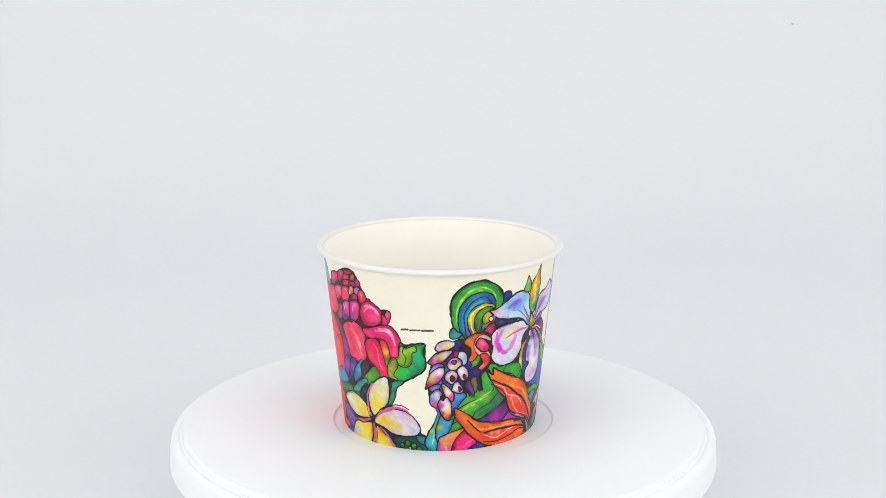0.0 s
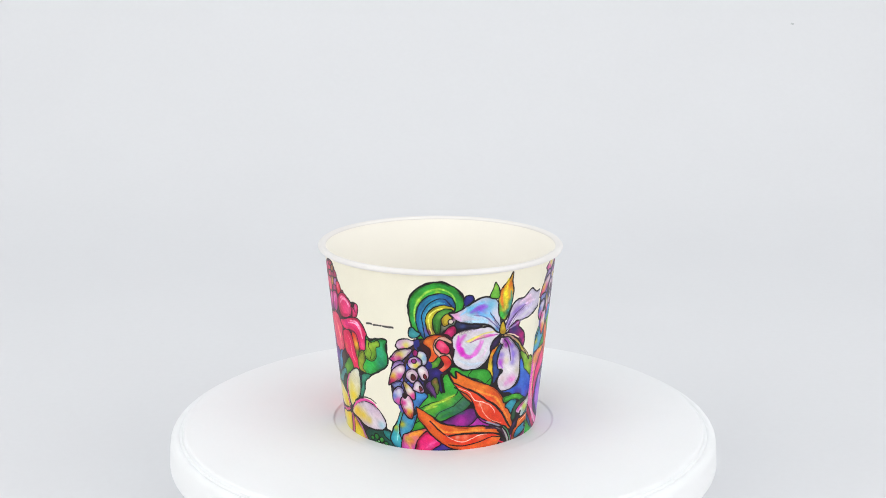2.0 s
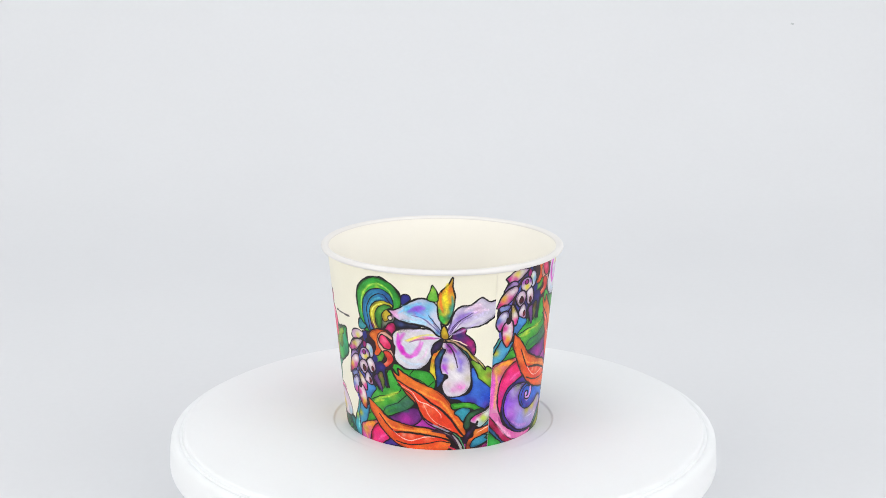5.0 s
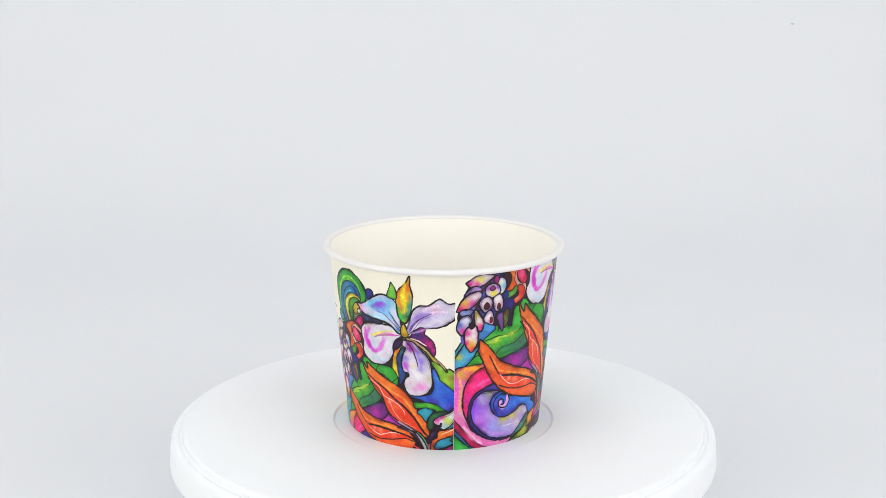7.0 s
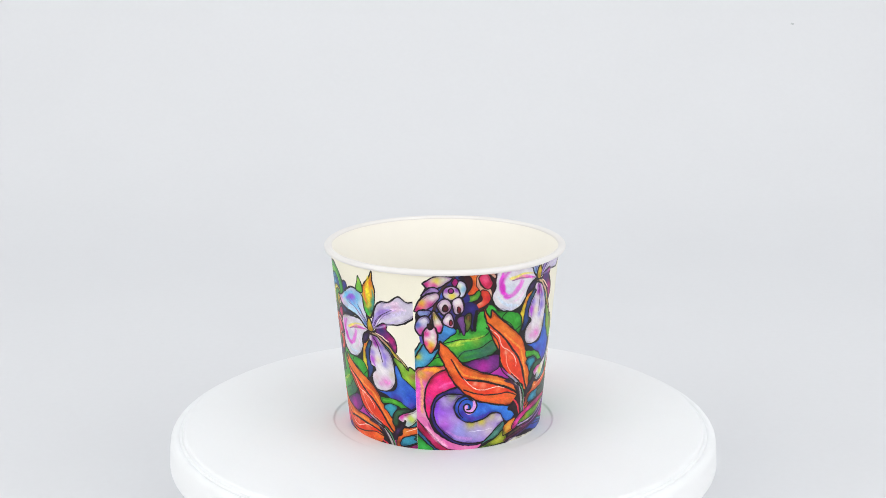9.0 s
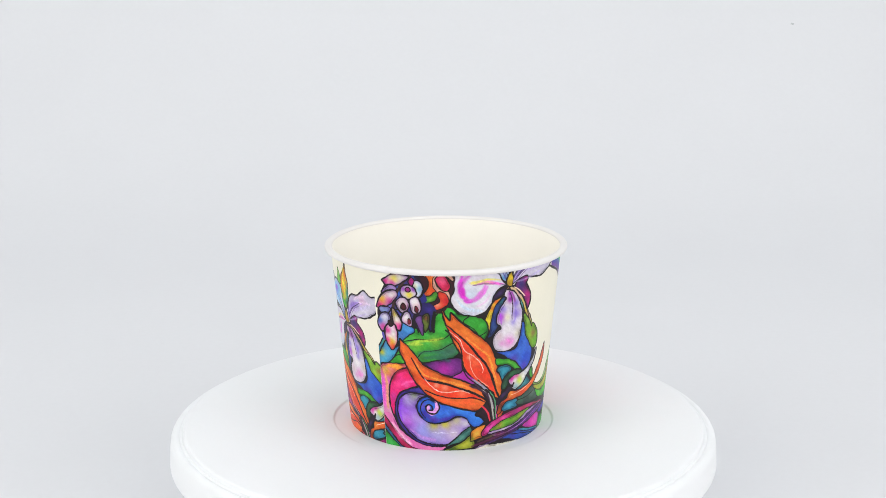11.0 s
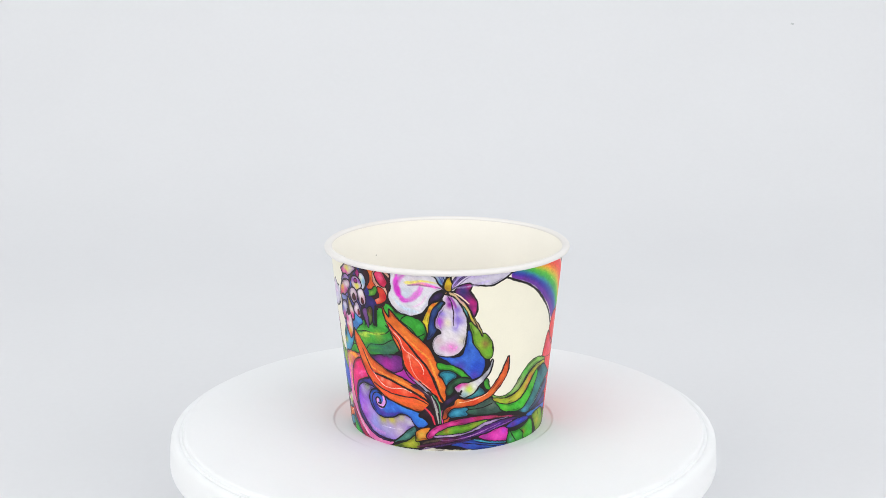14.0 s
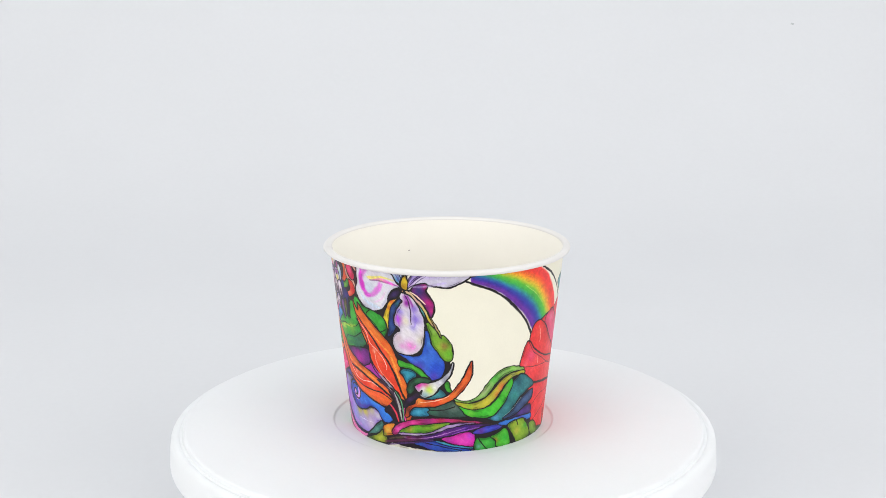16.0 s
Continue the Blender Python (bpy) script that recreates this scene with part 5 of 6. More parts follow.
    area([(-59.9, 21.3), (-59.5, 24.2), (-58.1, 24.8), (-56.4, 22.5), (-55.9, 20.7), (-58.1, 20.5)], "f2e4ea", [(-58.5, 23.2, 1.0, "f8f4f4"), (-57.0, 21.4, 0.8, "e08aa8")], line=0.56, edge=("a070c0", 0.4))
    dot(-61.1, 32.7, 0.7, "b03a98", 0.40)
    area([(-61.3, 25.5), (-61.1, 27.1), (-60.0, 26.5), (-59.8, 25.4), (-60.7, 25.0)], "7a1a30", line=0.30)
    area([(-56.4, 26.8), (-56.5, 28.1), (-55.6, 27.5), (-55.6, 26.4)], "8a1a30", line=0.30)
    area([(-57.1, 21.1), (-57.5, 22.7), (-56.6, 21.8)], "a02a40", line=0.30)
    area([(-61.8, 35.9), (-61.4, 37.2), (-60.2, 36.8), (-60.4, 35.1), (-61.2, 35.1)], "c02a90", line=0.40)
    stroke([(-63.7, 17.0), (-62.7, 16.6), (-62.1, 17.8)], 0.60)
    dot(-63.1, 17.8, 0.8, "4a1a20", 0.20)


def draw_printed_spiral():
    state["id"] = 12
    area([(-61.8, -0.1), (-60.0, 2.1), (-55.8, 4.5), (-50.9, 7.0), (-51.9, 5.2), (-55.1, 1.5), (-56.0, -3.0), (-55.0, -8.5), (-52.2, -14.1), (-48.5, -18.3), (-43.6, -22.1), (-38.8, -23.5), (-46.4, -27.2), (-50.5, -29.2), (-54.2, -29.2), (-58.4, -19.0), (-61.4, -8.2)], "e878c4", [(-58.1, -6.3, 2.8, "e060c8"), (-55.3, 3.3, 2.2, "f09028"), (-58.6, -0.5, 1.6, "f0a040"), (-52.9, -14.5, 2.4, "f4b0d0"), (-44.9, -22.7, 2.0, "f0a8c8"), (-60.0, -0.1, 1.2, "d8b050")], line=0.56)
    area([(-52.3, -15.4), (-50.2, -18.0), (-46.9, -19.3), (-43.4, -20.2), (-39.0, -20.3), (-34.2, -19.5), (-29.7, -17.5), (-32.2, -20.8), (-37.3, -22.8), (-40.6, -23.6), (-44.0, -23.1), (-47.6, -21.3), (-51.2, -19.3), (-54.7, -16.7)], "f08ac8", [(-49.0, -19.4, 1.20, "f4b0d4"), (-42.0, -21.8, 1.60, "f078c4"), (-35.2, -20.9, 1.60, "f49ccc")], line=0.00, grow=0.17)
    area([(-57.6, -18.9), (-52.0, -21.0), (-48.6, -23.3), (-45.1, -24.9), (-42.9, -25.0), (-45.5, -26.3), (-49.0, -24.3), (-56.5, -22.1)], "3a78a8", [], line=0.45, grow=0.17)
    area([(-56.5, -22.1), (-53.6, -30.0), (-45.2, -26.5), (-49.0, -24.3)], "40b850", [], line=0.45, grow=0.17)
    area([(-58.6, -15.3), (-52.5, -18.8), (-48.2, -20.6), (-44.6, -22.6), (-41.4, -23.5), (-37.3, -22.9), (-41.7, -24.6), (-44.5, -24.6), (-48.9, -22.6), (-57.4, -18.4)], "c8206a", [(-46.8, -22.4, 1.20, "e04a90")], line=0.45, grow=0.17)
    area([(-49.9, -2.9), (-47.1, -0.1), (-44.2, 1.0), (-41.0, -0.4), (-38.5, -2.5), (-42.4, -2.2), (-46.4, -3.0), (-49.1, -4.1), (-50.6, -6.3), (-51.0, -8.9), (-50.4, -12.0), (-48.7, -14.8), (-45.8, -17.1), (-42.4, -18.5), (-38.6, -19.2), (-34.5, -18.7), (-30.6, -17.1), (-28.2, -15.4), (-30.4, -17.6), (-34.3, -19.4), (-39.1, -20.2), (-43.0, -19.6), (-46.3, -18.3), (-49.7, -15.7), (-51.6, -12.6), (-52.3, -8.9), (-51.6, -5.4)], "4a38a0", [(-44.5, -0.6, 1.60, "5a40a8"), (-49.0, -14.6, 1.50, "3a2878")], line=0.40, grow=0.17)
    area([(-56.1, -4.0), (-55.6, 0.0), (-53.7, 3.4), (-51.1, 5.7), (-49.8, 5.1), (-48.2, 3.0), (-47.1, 1.2), (-47.0, -0.2), (-48.7, -1.6), (-49.9, -3.0), (-51.6, -5.0), (-52.2, -7.2), (-52.2, -9.6), (-51.6, -12.6), (-50.9, -15.3), (-52.8, -13.2), (-54.8, -9.4)], "f0208a", [(-55.8, -1.8, 1.40, "b01848"), (-51.3, 2.4, 2.00, "fa3080"), (-50.5, -1.4, 1.20, "f45aa8"), (-53.3, -8.6, 1.40, "d838a0"), (-51.4, 4.7, 1.00, "c02040"), (-53.4, -3.0, 1.60, "f83a90")], line=0.60, grow=0.17)
    area([(-50.4, -12.0), (-51.0, -8.9), (-50.4, -6.2), (-48.8, -4.1), (-46.1, -2.8), (-42.6, -2.1), (-44.5, -3.9), (-44.7, -6.6), (-43.5, -9.1), (-41.1, -10.8), (-38.2, -11.1), (-34.9, -10.1), (-32.5, -8.4), (-30.3, -5.8), (-27.8, -4.8), (-25.4, -5.7), (-24.3, -8.0), (-26.1, -9.7), (-27.2, -12.5), (-28.2, -15.4), (-31.2, -17.5), (-34.5, -18.7), (-38.7, -19.3), (-42.5, -18.6), (-45.9, -17.1), (-48.8, -14.8)], "b494e6", [(-48.6, -10.4, 3.00, "a45ce8"), (-47.7, -6.8, 2.00, "b8a4dc"), (-46.8, -3.8, 1.40, "a8b498"), (-45.0, -14.7, 2.60, "c468e0"), (-39.0, -14.8, 3.00, "a6aaf2"), (-34.1, -14.1, 2.80, "c4bcee"), (-29.0, -12.2, 2.20, "e2d2e6"), (-36.6, -11.5, 1.50, "d8d26a"), (-33.1, -9.7, 1.40, "e4dc64"), (-29.9, -6.9, 1.60, "e0dab8"), (-26.3, -7.1, 1.40, "eae6ee"), (-42.8, -11.5, 1.80, "c2a4ea")], line=0.55, grow=0.17)
    area([(-39.5, -2.8), (-36.4, -2.4), (-32.1, -1.4), (-27.5, -0.2), (-23.1, 0.3), (-20.6, -1.2), (-19.7, -4.0), (-21.0, -6.6), (-23.1, -7.5), (-24.9, -6.6), (-26.4, -5.1), (-29.0, -4.9), (-31.0, -6.1), (-32.9, -8.3), (-35.6, -10.2), (-38.6, -11.1), (-41.3, -10.7), (-43.5, -9.0), (-44.6, -6.5), (-44.2, -3.9), (-42.4, -2.2)], "3a80e0", [(-40.7, -8.4, 1.50, "5040b8"), (-37.3, -9.7, 1.40, "5a40b0"), (-33.5, -7.9, 1.20, "4a50c0"), (-31.5, -4.9, 1.40, "3a64d4"), (-22.4, -3.5, 2.00, "3c94ea"), (-30.1, -2.3, 2.00, "4a9cee"), (-35.8, -4.0, 1.60, "3a72da"), (-42.7, -6.1, 1.00, "6a58c8")], line=0.50, grow=0.17)
    stroke([(-38.8, -2.6), (-37.7, -4.3), (-37.8, -6.4), (-38.9, -7.5), (-40.2, -7.0), (-40.8, -5.8)], 1.50, "d898d8", taper=0.2)
    stroke([(-42.4, -2.1), (-44.3, -3.9), (-44.7, -6.6), (-43.5, -9.1), (-41.1, -10.7)], 0.50)
    stroke([(-39.0, -3.0), (-41.2, -2.9), (-42.9, -4.4), (-43.2, -6.8), (-42.3, -8.8), (-40.2, -10.2)], 0.42, taper=0.3)
    stroke([(-38.2, -2.5), (-37.0, -4.4), (-37.3, -6.7), (-38.8, -7.8), (-40.4, -7.6), (-41.5, -6.1), (-41.0, -4.9), (-39.6, -5.0), (-39.0, -6.3), (-39.9, -6.7)], 0.50)
    stroke([(-36.2, -14.5), (-32.2, -13.0), (-28.2, -11.3)], 0.22, "ece6f4", taper=0.6, opacity=0.8)
    area([(-27.1, -12.6), (-25.7, -9.8), (-24.1, -8.1), (-23.1, -9.8), (-23.7, -11.7), (-25.3, -14.1), (-27.9, -16.0), (-29.8, -17.6)], "5a9a90", [(-25.9, -12.7, 1.00, "7ab8a8")], line=0.45, grow=0.17)
    area([(-29.8, -19.6), (-28.1, -17.6), (-25.2, -14.5), (-23.0, -11.3), (-21.2, -12.8), (-20.5, -15.1), (-24.2, -16.9)], "a8b838", [(-23.8, -14.6, 1.40, "c8c840"), (-27.8, -18.3, 1.00, "7aa048")], line=0.45, grow=0.17)
    stroke([(-59.9, -0.8), (-57.2, -5.8), (-55.7, -10.7), (-54.1, -13.9)], 1.30, "e8b060", taper=0.5, opacity=0.7)
    stroke([(-59.5, -3.8), (-57.5, -9.2), (-55.6, -13.9)], 1.80, "f060d0", taper=0.5, opacity=0.7)
    stroke([(-50.7, -18.7), (-46.6, -21.1), (-41.7, -22.5)], 1.60, "f8b8d8", taper=0.6, opacity=0.8)
    stroke([(-59.6, 1.2), (-57.3, 2.8), (-55.0, 4.1)], 1.60, "f0a030", taper=0.5, opacity=0.8)
    stroke([(-50.3, -7.2), (-50.0, -10.2), (-49.2, -13.0), (-47.4, -15.4)], 0.90, "8a3ce0", taper=0.5, opacity=0.6)
    stroke([(-43.8, -17.0), (-39.3, -17.8), (-34.5, -16.9)], 1.20, "e090e0", taper=0.6, opacity=0.5)
    stroke([(-40.0, -9.2), (-36.7, -9.4), (-33.5, -7.7), (-31.2, -5.6)], 1.00, "4a34a8", taper=0.6, opacity=0.7)
    stroke([(-55.9, -1.1), (-54.6, 1.9), (-52.0, 4.3)], 0.80, "a81440", taper=0.5, opacity=0.7)
    stroke([(-52.2, -2.5), (-50.3, -0.1), (-48.1, 1.5)], 1.00, "fc60a8", taper=0.6, opacity=0.7)


def draw_printed_bird_of_paradise():
    state["id"] = 13
    area([(-47.8, 30.5), (-47.8, 30.5), (-45.4, 28.4), (-44.0, 27.9), (-44.6, 30.6), (-44.6, 30.6), (-40.6, 28.7), (-36.1, 26.9), (-30.5, 24.7), (-27.4, 23.1), (-23.9, 19.5), (-20.5, 14.4), (-17.6, 10.3), (-16.7, 6.4), (-17.1, 3.3), (-20.5, 7.0), (-26.0, 9.6), (-30.4, 10.7), (-33.9, 13.4), (-36.4, 17.4), (-39.4, 20.1), (-42.3, 23.2), (-45.2, 26.7)], "ee8428", [(-30.0, 18.6, 2.8, "f0502a"), (-24.0, 12.7, 2.4, "f04c2a"), (-34.5, 20.7, 2.4, "f2602c"), (-32.7, 24.4, 1.6, "f09030"), (-22.1, 16.2, 1.6, "f08c30"), (-39.0, 22.6, 1.6, "e87030")], line=0.68)
    area([(-57.9, 13.8), (-57.9, 13.8), (-54.4, 12.5), (-51.3, 10.8), (-47.8, 8.8), (-43.4, 8.1), (-38.3, 7.8), (-31.3, 7.8), (-25.7, 6.3), (-21.0, 4.2), (-17.2, 0.9), (-17.4, -1.5), (-21.7, -0.9), (-25.7, -1.7), (-31.6, -2.1), (-37.5, -2.3), (-42.0, -1.4), (-46.3, 0.6), (-50.1, 3.2), (-53.5, 6.6), (-56.6, 9.8)], "ee7a2a", [(-44.2, 3.5, 2.6, "f0502a"), (-37.3, 1.1, 2.8, "f25a30"), (-28.6, 1.9, 2.4, "f2602c"), (-42.2, 7.6, 1.6, "f09030"), (-34.5, 7.1, 2.0, "f09434"), (-29.0, 6.0, 1.6, "f08a30"), (-51.6, 7.7, 1.4, "f06a30")], line=0.64)
    area([(-45.4, 3.4), (-39.6, 4.9), (-34.0, 5.0), (-28.9, 4.7), (-23.7, 3.4), (-28.0, 2.4), (-33.1, 0.9), (-38.2, 0.1), (-42.0, 1.2)], "f2542e", [(-37.7, 3.6, 1.20, "fa9474"), (-31.3, 3.5, 1.30, "f8805c"), (-40.7, 3.4, 0.80, "f8a890"), (-26.4, 3.5, 0.90, "e84426"), (-34.9, 1.4, 1.00, "f04a28")], line=0.00, grow=0.17)
    stroke([(-52.1, 9.2), (-45.1, 3.8), (-39.6, 5.0), (-33.1, 5.2), (-27.2, 4.8), (-22.4, 3.5), (-20.1, 1.6)], 0.50)
    stroke([(-43.8, -0.0), (-38.2, -0.1), (-32.2, 1.2), (-26.4, 3.0), (-21.0, 2.1)], 0.45)
    stroke([(-45.4, 4.0), (-42.0, 2.2), (-37.9, 1.6), (-32.2, 4.2), (-28.7, 4.3)], 0.34, "fde4da", taper=0.5, opacity=0.9)
    stroke([(-50.8, 9.0), (-46.3, 5.5), (-41.7, 5.5), (-35.8, 6.2), (-30.5, 6.4)], 0.80, "f0a038", taper=0.6, opacity=0.7)
    stroke([(-40.7, -1.1), (-34.9, -1.2), (-28.8, 0.3), (-23.3, 1.4)], 1.00, "f0602a", taper=0.6, opacity=0.7)
    area([(-44.6, 25.5), (-40.5, 24.5), (-36.7, 22.1), (-32.3, 19.3), (-29.0, 17.7), (-25.0, 14.5), (-21.9, 11.0), (-17.5, 5.7), (-20.3, 6.8), (-24.2, 8.2), (-28.1, 9.4), (-31.4, 11.4), (-34.0, 14.0), (-35.8, 17.5), (-39.0, 21.4)], "f0542c", [(-30.6, 15.7, 1.30, "f8764c"), (-26.6, 12.6, 1.20, "f04a26"), (-37.6, 21.4, 1.00, "f46038"), (-22.7, 9.7, 0.90, "e84a2a"), (-33.2, 17.1, 0.80, "f8a082")], line=0.00, grow=0.17)
    stroke([(-45.0, 26.1), (-39.5, 23.8), (-34.9, 21.8), (-30.7, 18.9), (-26.6, 16.4), (-22.7, 12.3), (-19.6, 8.1), (-17.1, 5.4)], 0.55)
    stroke([(-44.4, 24.1), (-39.0, 21.2), (-36.2, 17.7), (-34.4, 12.9), (-31.2, 9.7), (-27.1, 8.3)], 0.45)
    stroke([(-43.0, 24.1), (-38.6, 22.3), (-35.8, 19.1), (-32.3, 18.1), (-29.0, 16.5), (-26.9, 14.3), (-26.6, 12.8)], 0.32, "fde0d4", taper=0.5, opacity=0.9)
    stroke([(-33.9, 18.7), (-31.4, 13.7), (-28.1, 10.5), (-22.6, 8.3)], 0.30, "fbc8b0", taper=0.6, opacity=0.8)
    stroke([(-36.7, 23.7), (-30.7, 21.1), (-26.7, 19.4), (-22.7, 14.1), (-19.7, 10.1)], 0.90, "f4a83c", taper=0.6, opacity=0.7)
    stroke([(-29.7, 7.0), (-25.7, 6.6), (-22.6, 5.7)], 0.80, "3a2038", taper=0.4)
    stroke([(-29.3, 9.6), (-23.5, 7.2), (-19.8, 4.1), (-16.8, 0.2)], 0.90, "8a8aa0", taper=0.4)
    stroke([(-27.5, 9.8), (-22.4, 7.4), (-18.6, 3.7), (-16.1, -0.4)], 0.40)
    area([(-23.9, -2.8), (-21.6, -3.4), (-19.2, -4.7), (-16.5, -3.7), (-15.6, -1.1), (-16.5, 3.7), (-18.5, 4.8), (-20.8, 5.6), (-23.2, 6.9), (-24.0, 5.4), (-21.6, 2.7)], "3a1a2c", line=0.20)
    stroke([(-25.9, 6.9), (-23.1, 5.8), (-20.1, 3.3), (-17.9, -0.3), (-16.6, -3.3)], 0.70, "a8a8a0", taper=0.4)
    stroke([(-21.4, 6.5), (-18.7, 4.1), (-16.8, 0.1), (-16.1, -3.1)], 0.50, "4a9a6a", taper=0.4)
    stroke([(-22.8, 0.8), (-19.8, -1.0), (-17.7, -4.1)], 0.80, "d83048", taper=0.4)
    stroke([(-16.8, 3.1), (-16.2, -0.4), (-15.3, -2.8)], 0.60, "e040a0", taper=0.4)
    stroke([(-20.0, 4.3), (-17.6, 1.0), (-16.2, -3.6)], 0.30)
    stroke([(-21.9, 3.5), (-19.3, 0.4), (-17.1, -3.9)], 0.30)
    area([(-15.1, -1.6), (-14.9, 2.4), (-13.6, 5.0), (-11.3, 6.2), (-12.4, 3.6), (-13.5, 0.8), (-13.9, -2.8)], "e07838", [(-13.8, 4.1, 1.0, "8a5a38")], line=0.48)
    stroke([(-44.0, 3.9), (-38.2, 4.9), (-32.2, 5.0), (-26.8, 4.6), (-22.2, 3.2), (-19.8, 1.2)], 0.75)
    stroke([(-39.0, 23.6), (-34.7, 21.5), (-30.5, 18.6), (-26.5, 16.1), (-22.6, 12.1), (-19.5, 7.8), (-17.1, 5.1)], 0.80)
    stroke([(-28.1, 8.2), (-24.7, 6.3), (-21.8, 4.9), (-19.5, 1.7)], 0.70, "3a2038", taper=0.3)
    stroke([(-21.8, 5.8), (-19.5, 3.3), (-18.0, 0.7)], 0.50, "a8a0a8", taper=0.4)


def draw_printed_heliconia():
    state["id"] = 14
    area([(-18.7, -14.4), (-14.2, -12.9), (-10.4, -11.9), (-5.4, -10.6), (0.5, -9.2), (3.7, -9.7), (-18.2, -19.4)], "f2eee2", line=0.32)
    area([(-23.1, 18.8), (-20.7, 19.2), (-17.2, 19.4), (-14.3, 18.7), (-11.9, 17.2), (-10.2, 16.2), (-13.0, 16.1), (-15.6, 17.0), (-18.2, 17.5), (-20.1, 17.1), (-22.2, 16.8)], "58c03c", [(-17.0, 18.5, 1.20, "78d048")], line=0.45, grow=0.17)
    area([(-21.4, 15.0), (-20.1, 16.7), (-17.7, 17.2), (-15.8, 16.6), (-15.8, 15.1), (-17.4, 13.2), (-18.1, 11.8), (-19.6, 13.5)], "3aa4b8", [(-18.3, 15.2, 1.20, "4ab8cc")], line=0.45, grow=0.17)
    area([(-17.0, 8.4), (-17.5, 10.5), (-17.0, 13.0), (-15.5, 15.0), (-13.0, 16.1), (-10.2, 16.2), (-11.0, 14.9), (-13.4, 13.8), (-15.1, 12.3), (-15.0, 10.4), (-15.6, 8.6)], "3a6a4c", [(-14.6, 14.4, 1.20, "4a8e5c")], line=0.50, grow=0.17)
    area([(-9.0, 12.2), (-7.0, 13.9), (-4.8, 13.1), (-4.1, 11.7), (-6.7, 9.8), (-9.9, 9.0)], "3a8a98", [(-6.5, 11.8, 1.00, "4a9aa0")], line=0.40, grow=0.17)
    area([(-5.3, 16.3), (-4.2, 17.3), (-3.2, 15.3), (-2.3, 13.9), (-3.6, 13.7), (-4.7, 14.8)], "58b840", [], line=0.45, grow=0.17)
    area([(-9.0, 4.2), (-8.5, 6.3), (-6.2, 7.8), (-3.7, 8.9), (-2.1, 10.4), (-0.0, 10.5), (2.5, 8.8), (4.0, 7.2), (5.3, 6.1), (1.4, 4.9), (-2.5, 3.9), (-5.7, 3.4), (-8.1, 3.4)], "44645a", [(-6.9, 5.3, 1.30, "4a8064"), (-0.2, 8.6, 1.50, "5e7064"), (-2.9, 5.7, 1.40, "3a5048")], line=0.40, grow=0.17)
    stroke([(-8.5, 4.9), (-5.6, 5.6), (-2.9, 6.8), (0.1, 8.8)], 0.36)
    area([(-14.3, 1.8), (-13.9, 3.1), (-12.1, 4.4), (-9.3, 5.3), (-8.2, 4.9), (-8.9, 3.9), (-7.7, 2.9), (-9.4, 1.8), (-12.6, 0.5), (-14.0, 0.5)], "3aa0bc", [(-11.7, 2.8, 1.20, "4cb0cc")], line=0.45, grow=0.17)
    area([(-15.8, -0.9), (-16.1, 1.8), (-15.4, 3.6), (-13.7, 5.0), (-13.4, 6.8), (-13.0, 7.9), (-10.4, 8.3), (-7.2, 9.4), (-4.3, 11.3), (-2.2, 13.7), (-0.4, 17.4), (0.7, 21.2), (1.3, 24.2), (1.9, 26.8), (2.7, 24.4), (3.1, 21.6), (2.3, 17.9), (0.5, 13.9), (-1.5, 10.9), (-3.7, 8.9), (-6.6, 6.9), (-10.3, 5.3), (-13.4, 3.9), (-14.6, 1.6), (-14.5, -0.3)], "ee7a30", [(-12.7, 6.7, 1.20, "f6a848"), (-6.4, 8.6, 1.40, "f0562a"), (-1.0, 14.3, 1.40, "f08e3a"), (1.9, 22.1, 1.20, "e0662a"), (-15.3, 1.7, 1.20, "a85a38")], line=0.50, grow=0.17)
    stroke([(-11.9, 6.6), (-8.3, 8.3), (-5.4, 10.0), (-2.6, 12.5)], 0.36, "fbe4cc", taper=0.6, opacity=0.9)
    area([(-17.4, 2.8), (-16.7, 5.8), (-15.1, 8.0), (-13.8, 9.7), (-12.5, 9.9), (-13.5, 7.2), (-15.1, 5.3), (-16.2, 2.5)], "40204a", [(-15.4, 6.4, 1.00, "5a3a78")], line=0.30, grow=0.17)
    area([(-15.0, 11.9), (-13.4, 13.7), (-10.6, 14.8), (-8.3, 16.2), (-6.5, 18.5), (-5.1, 21.1), (-4.4, 24.9), (-3.9, 22.5), (-4.4, 19.4), (-5.4, 17.0), (-6.6, 14.8), (-7.3, 12.3), (-8.8, 10.4), (-10.9, 8.9), (-12.3, 9.2), (-13.3, 10.3), (-14.5, 11.0)], "e6e4ea", [(-13.7, 12.8, 1.20, "e63ab4"), (-11.8, 14.0, 1.00, "e85ac0"), (-9.9, 12.3, 1.40, "d6f05a"), (-8.4, 14.0, 0.90, "f8f8ee"), (-10.8, 10.2, 1.00, "b4d4d8"), (-5.5, 18.4, 1.40, "a8a8b6"), (-12.1, 12.0, 0.80, "fbf6f4"), (-4.4, 22.3, 1.00, "9a9aa8")], line=0.50, grow=0.17)
    stroke([(-13.9, 10.0), (-12.7, 10.1), (-12.3, 11.1)], 0.90)
    stroke([(-13.2, 10.2), (-12.3, 9.9)], 0.70)
    area([(-22.5, -12.2), (-23.0, -9.2), (-19.7, -6.1), (-18.4, -6.6), (-18.9, -8.9), (-18.0, -10.0), (-20.0, -11.6), (-22.1, -13.0)], "f0a038", [(-21.2, -9.8, 1.20, "ecc048"), (-21.9, -12.3, 0.90, "b8c040")], line=0.40, grow=0.17)
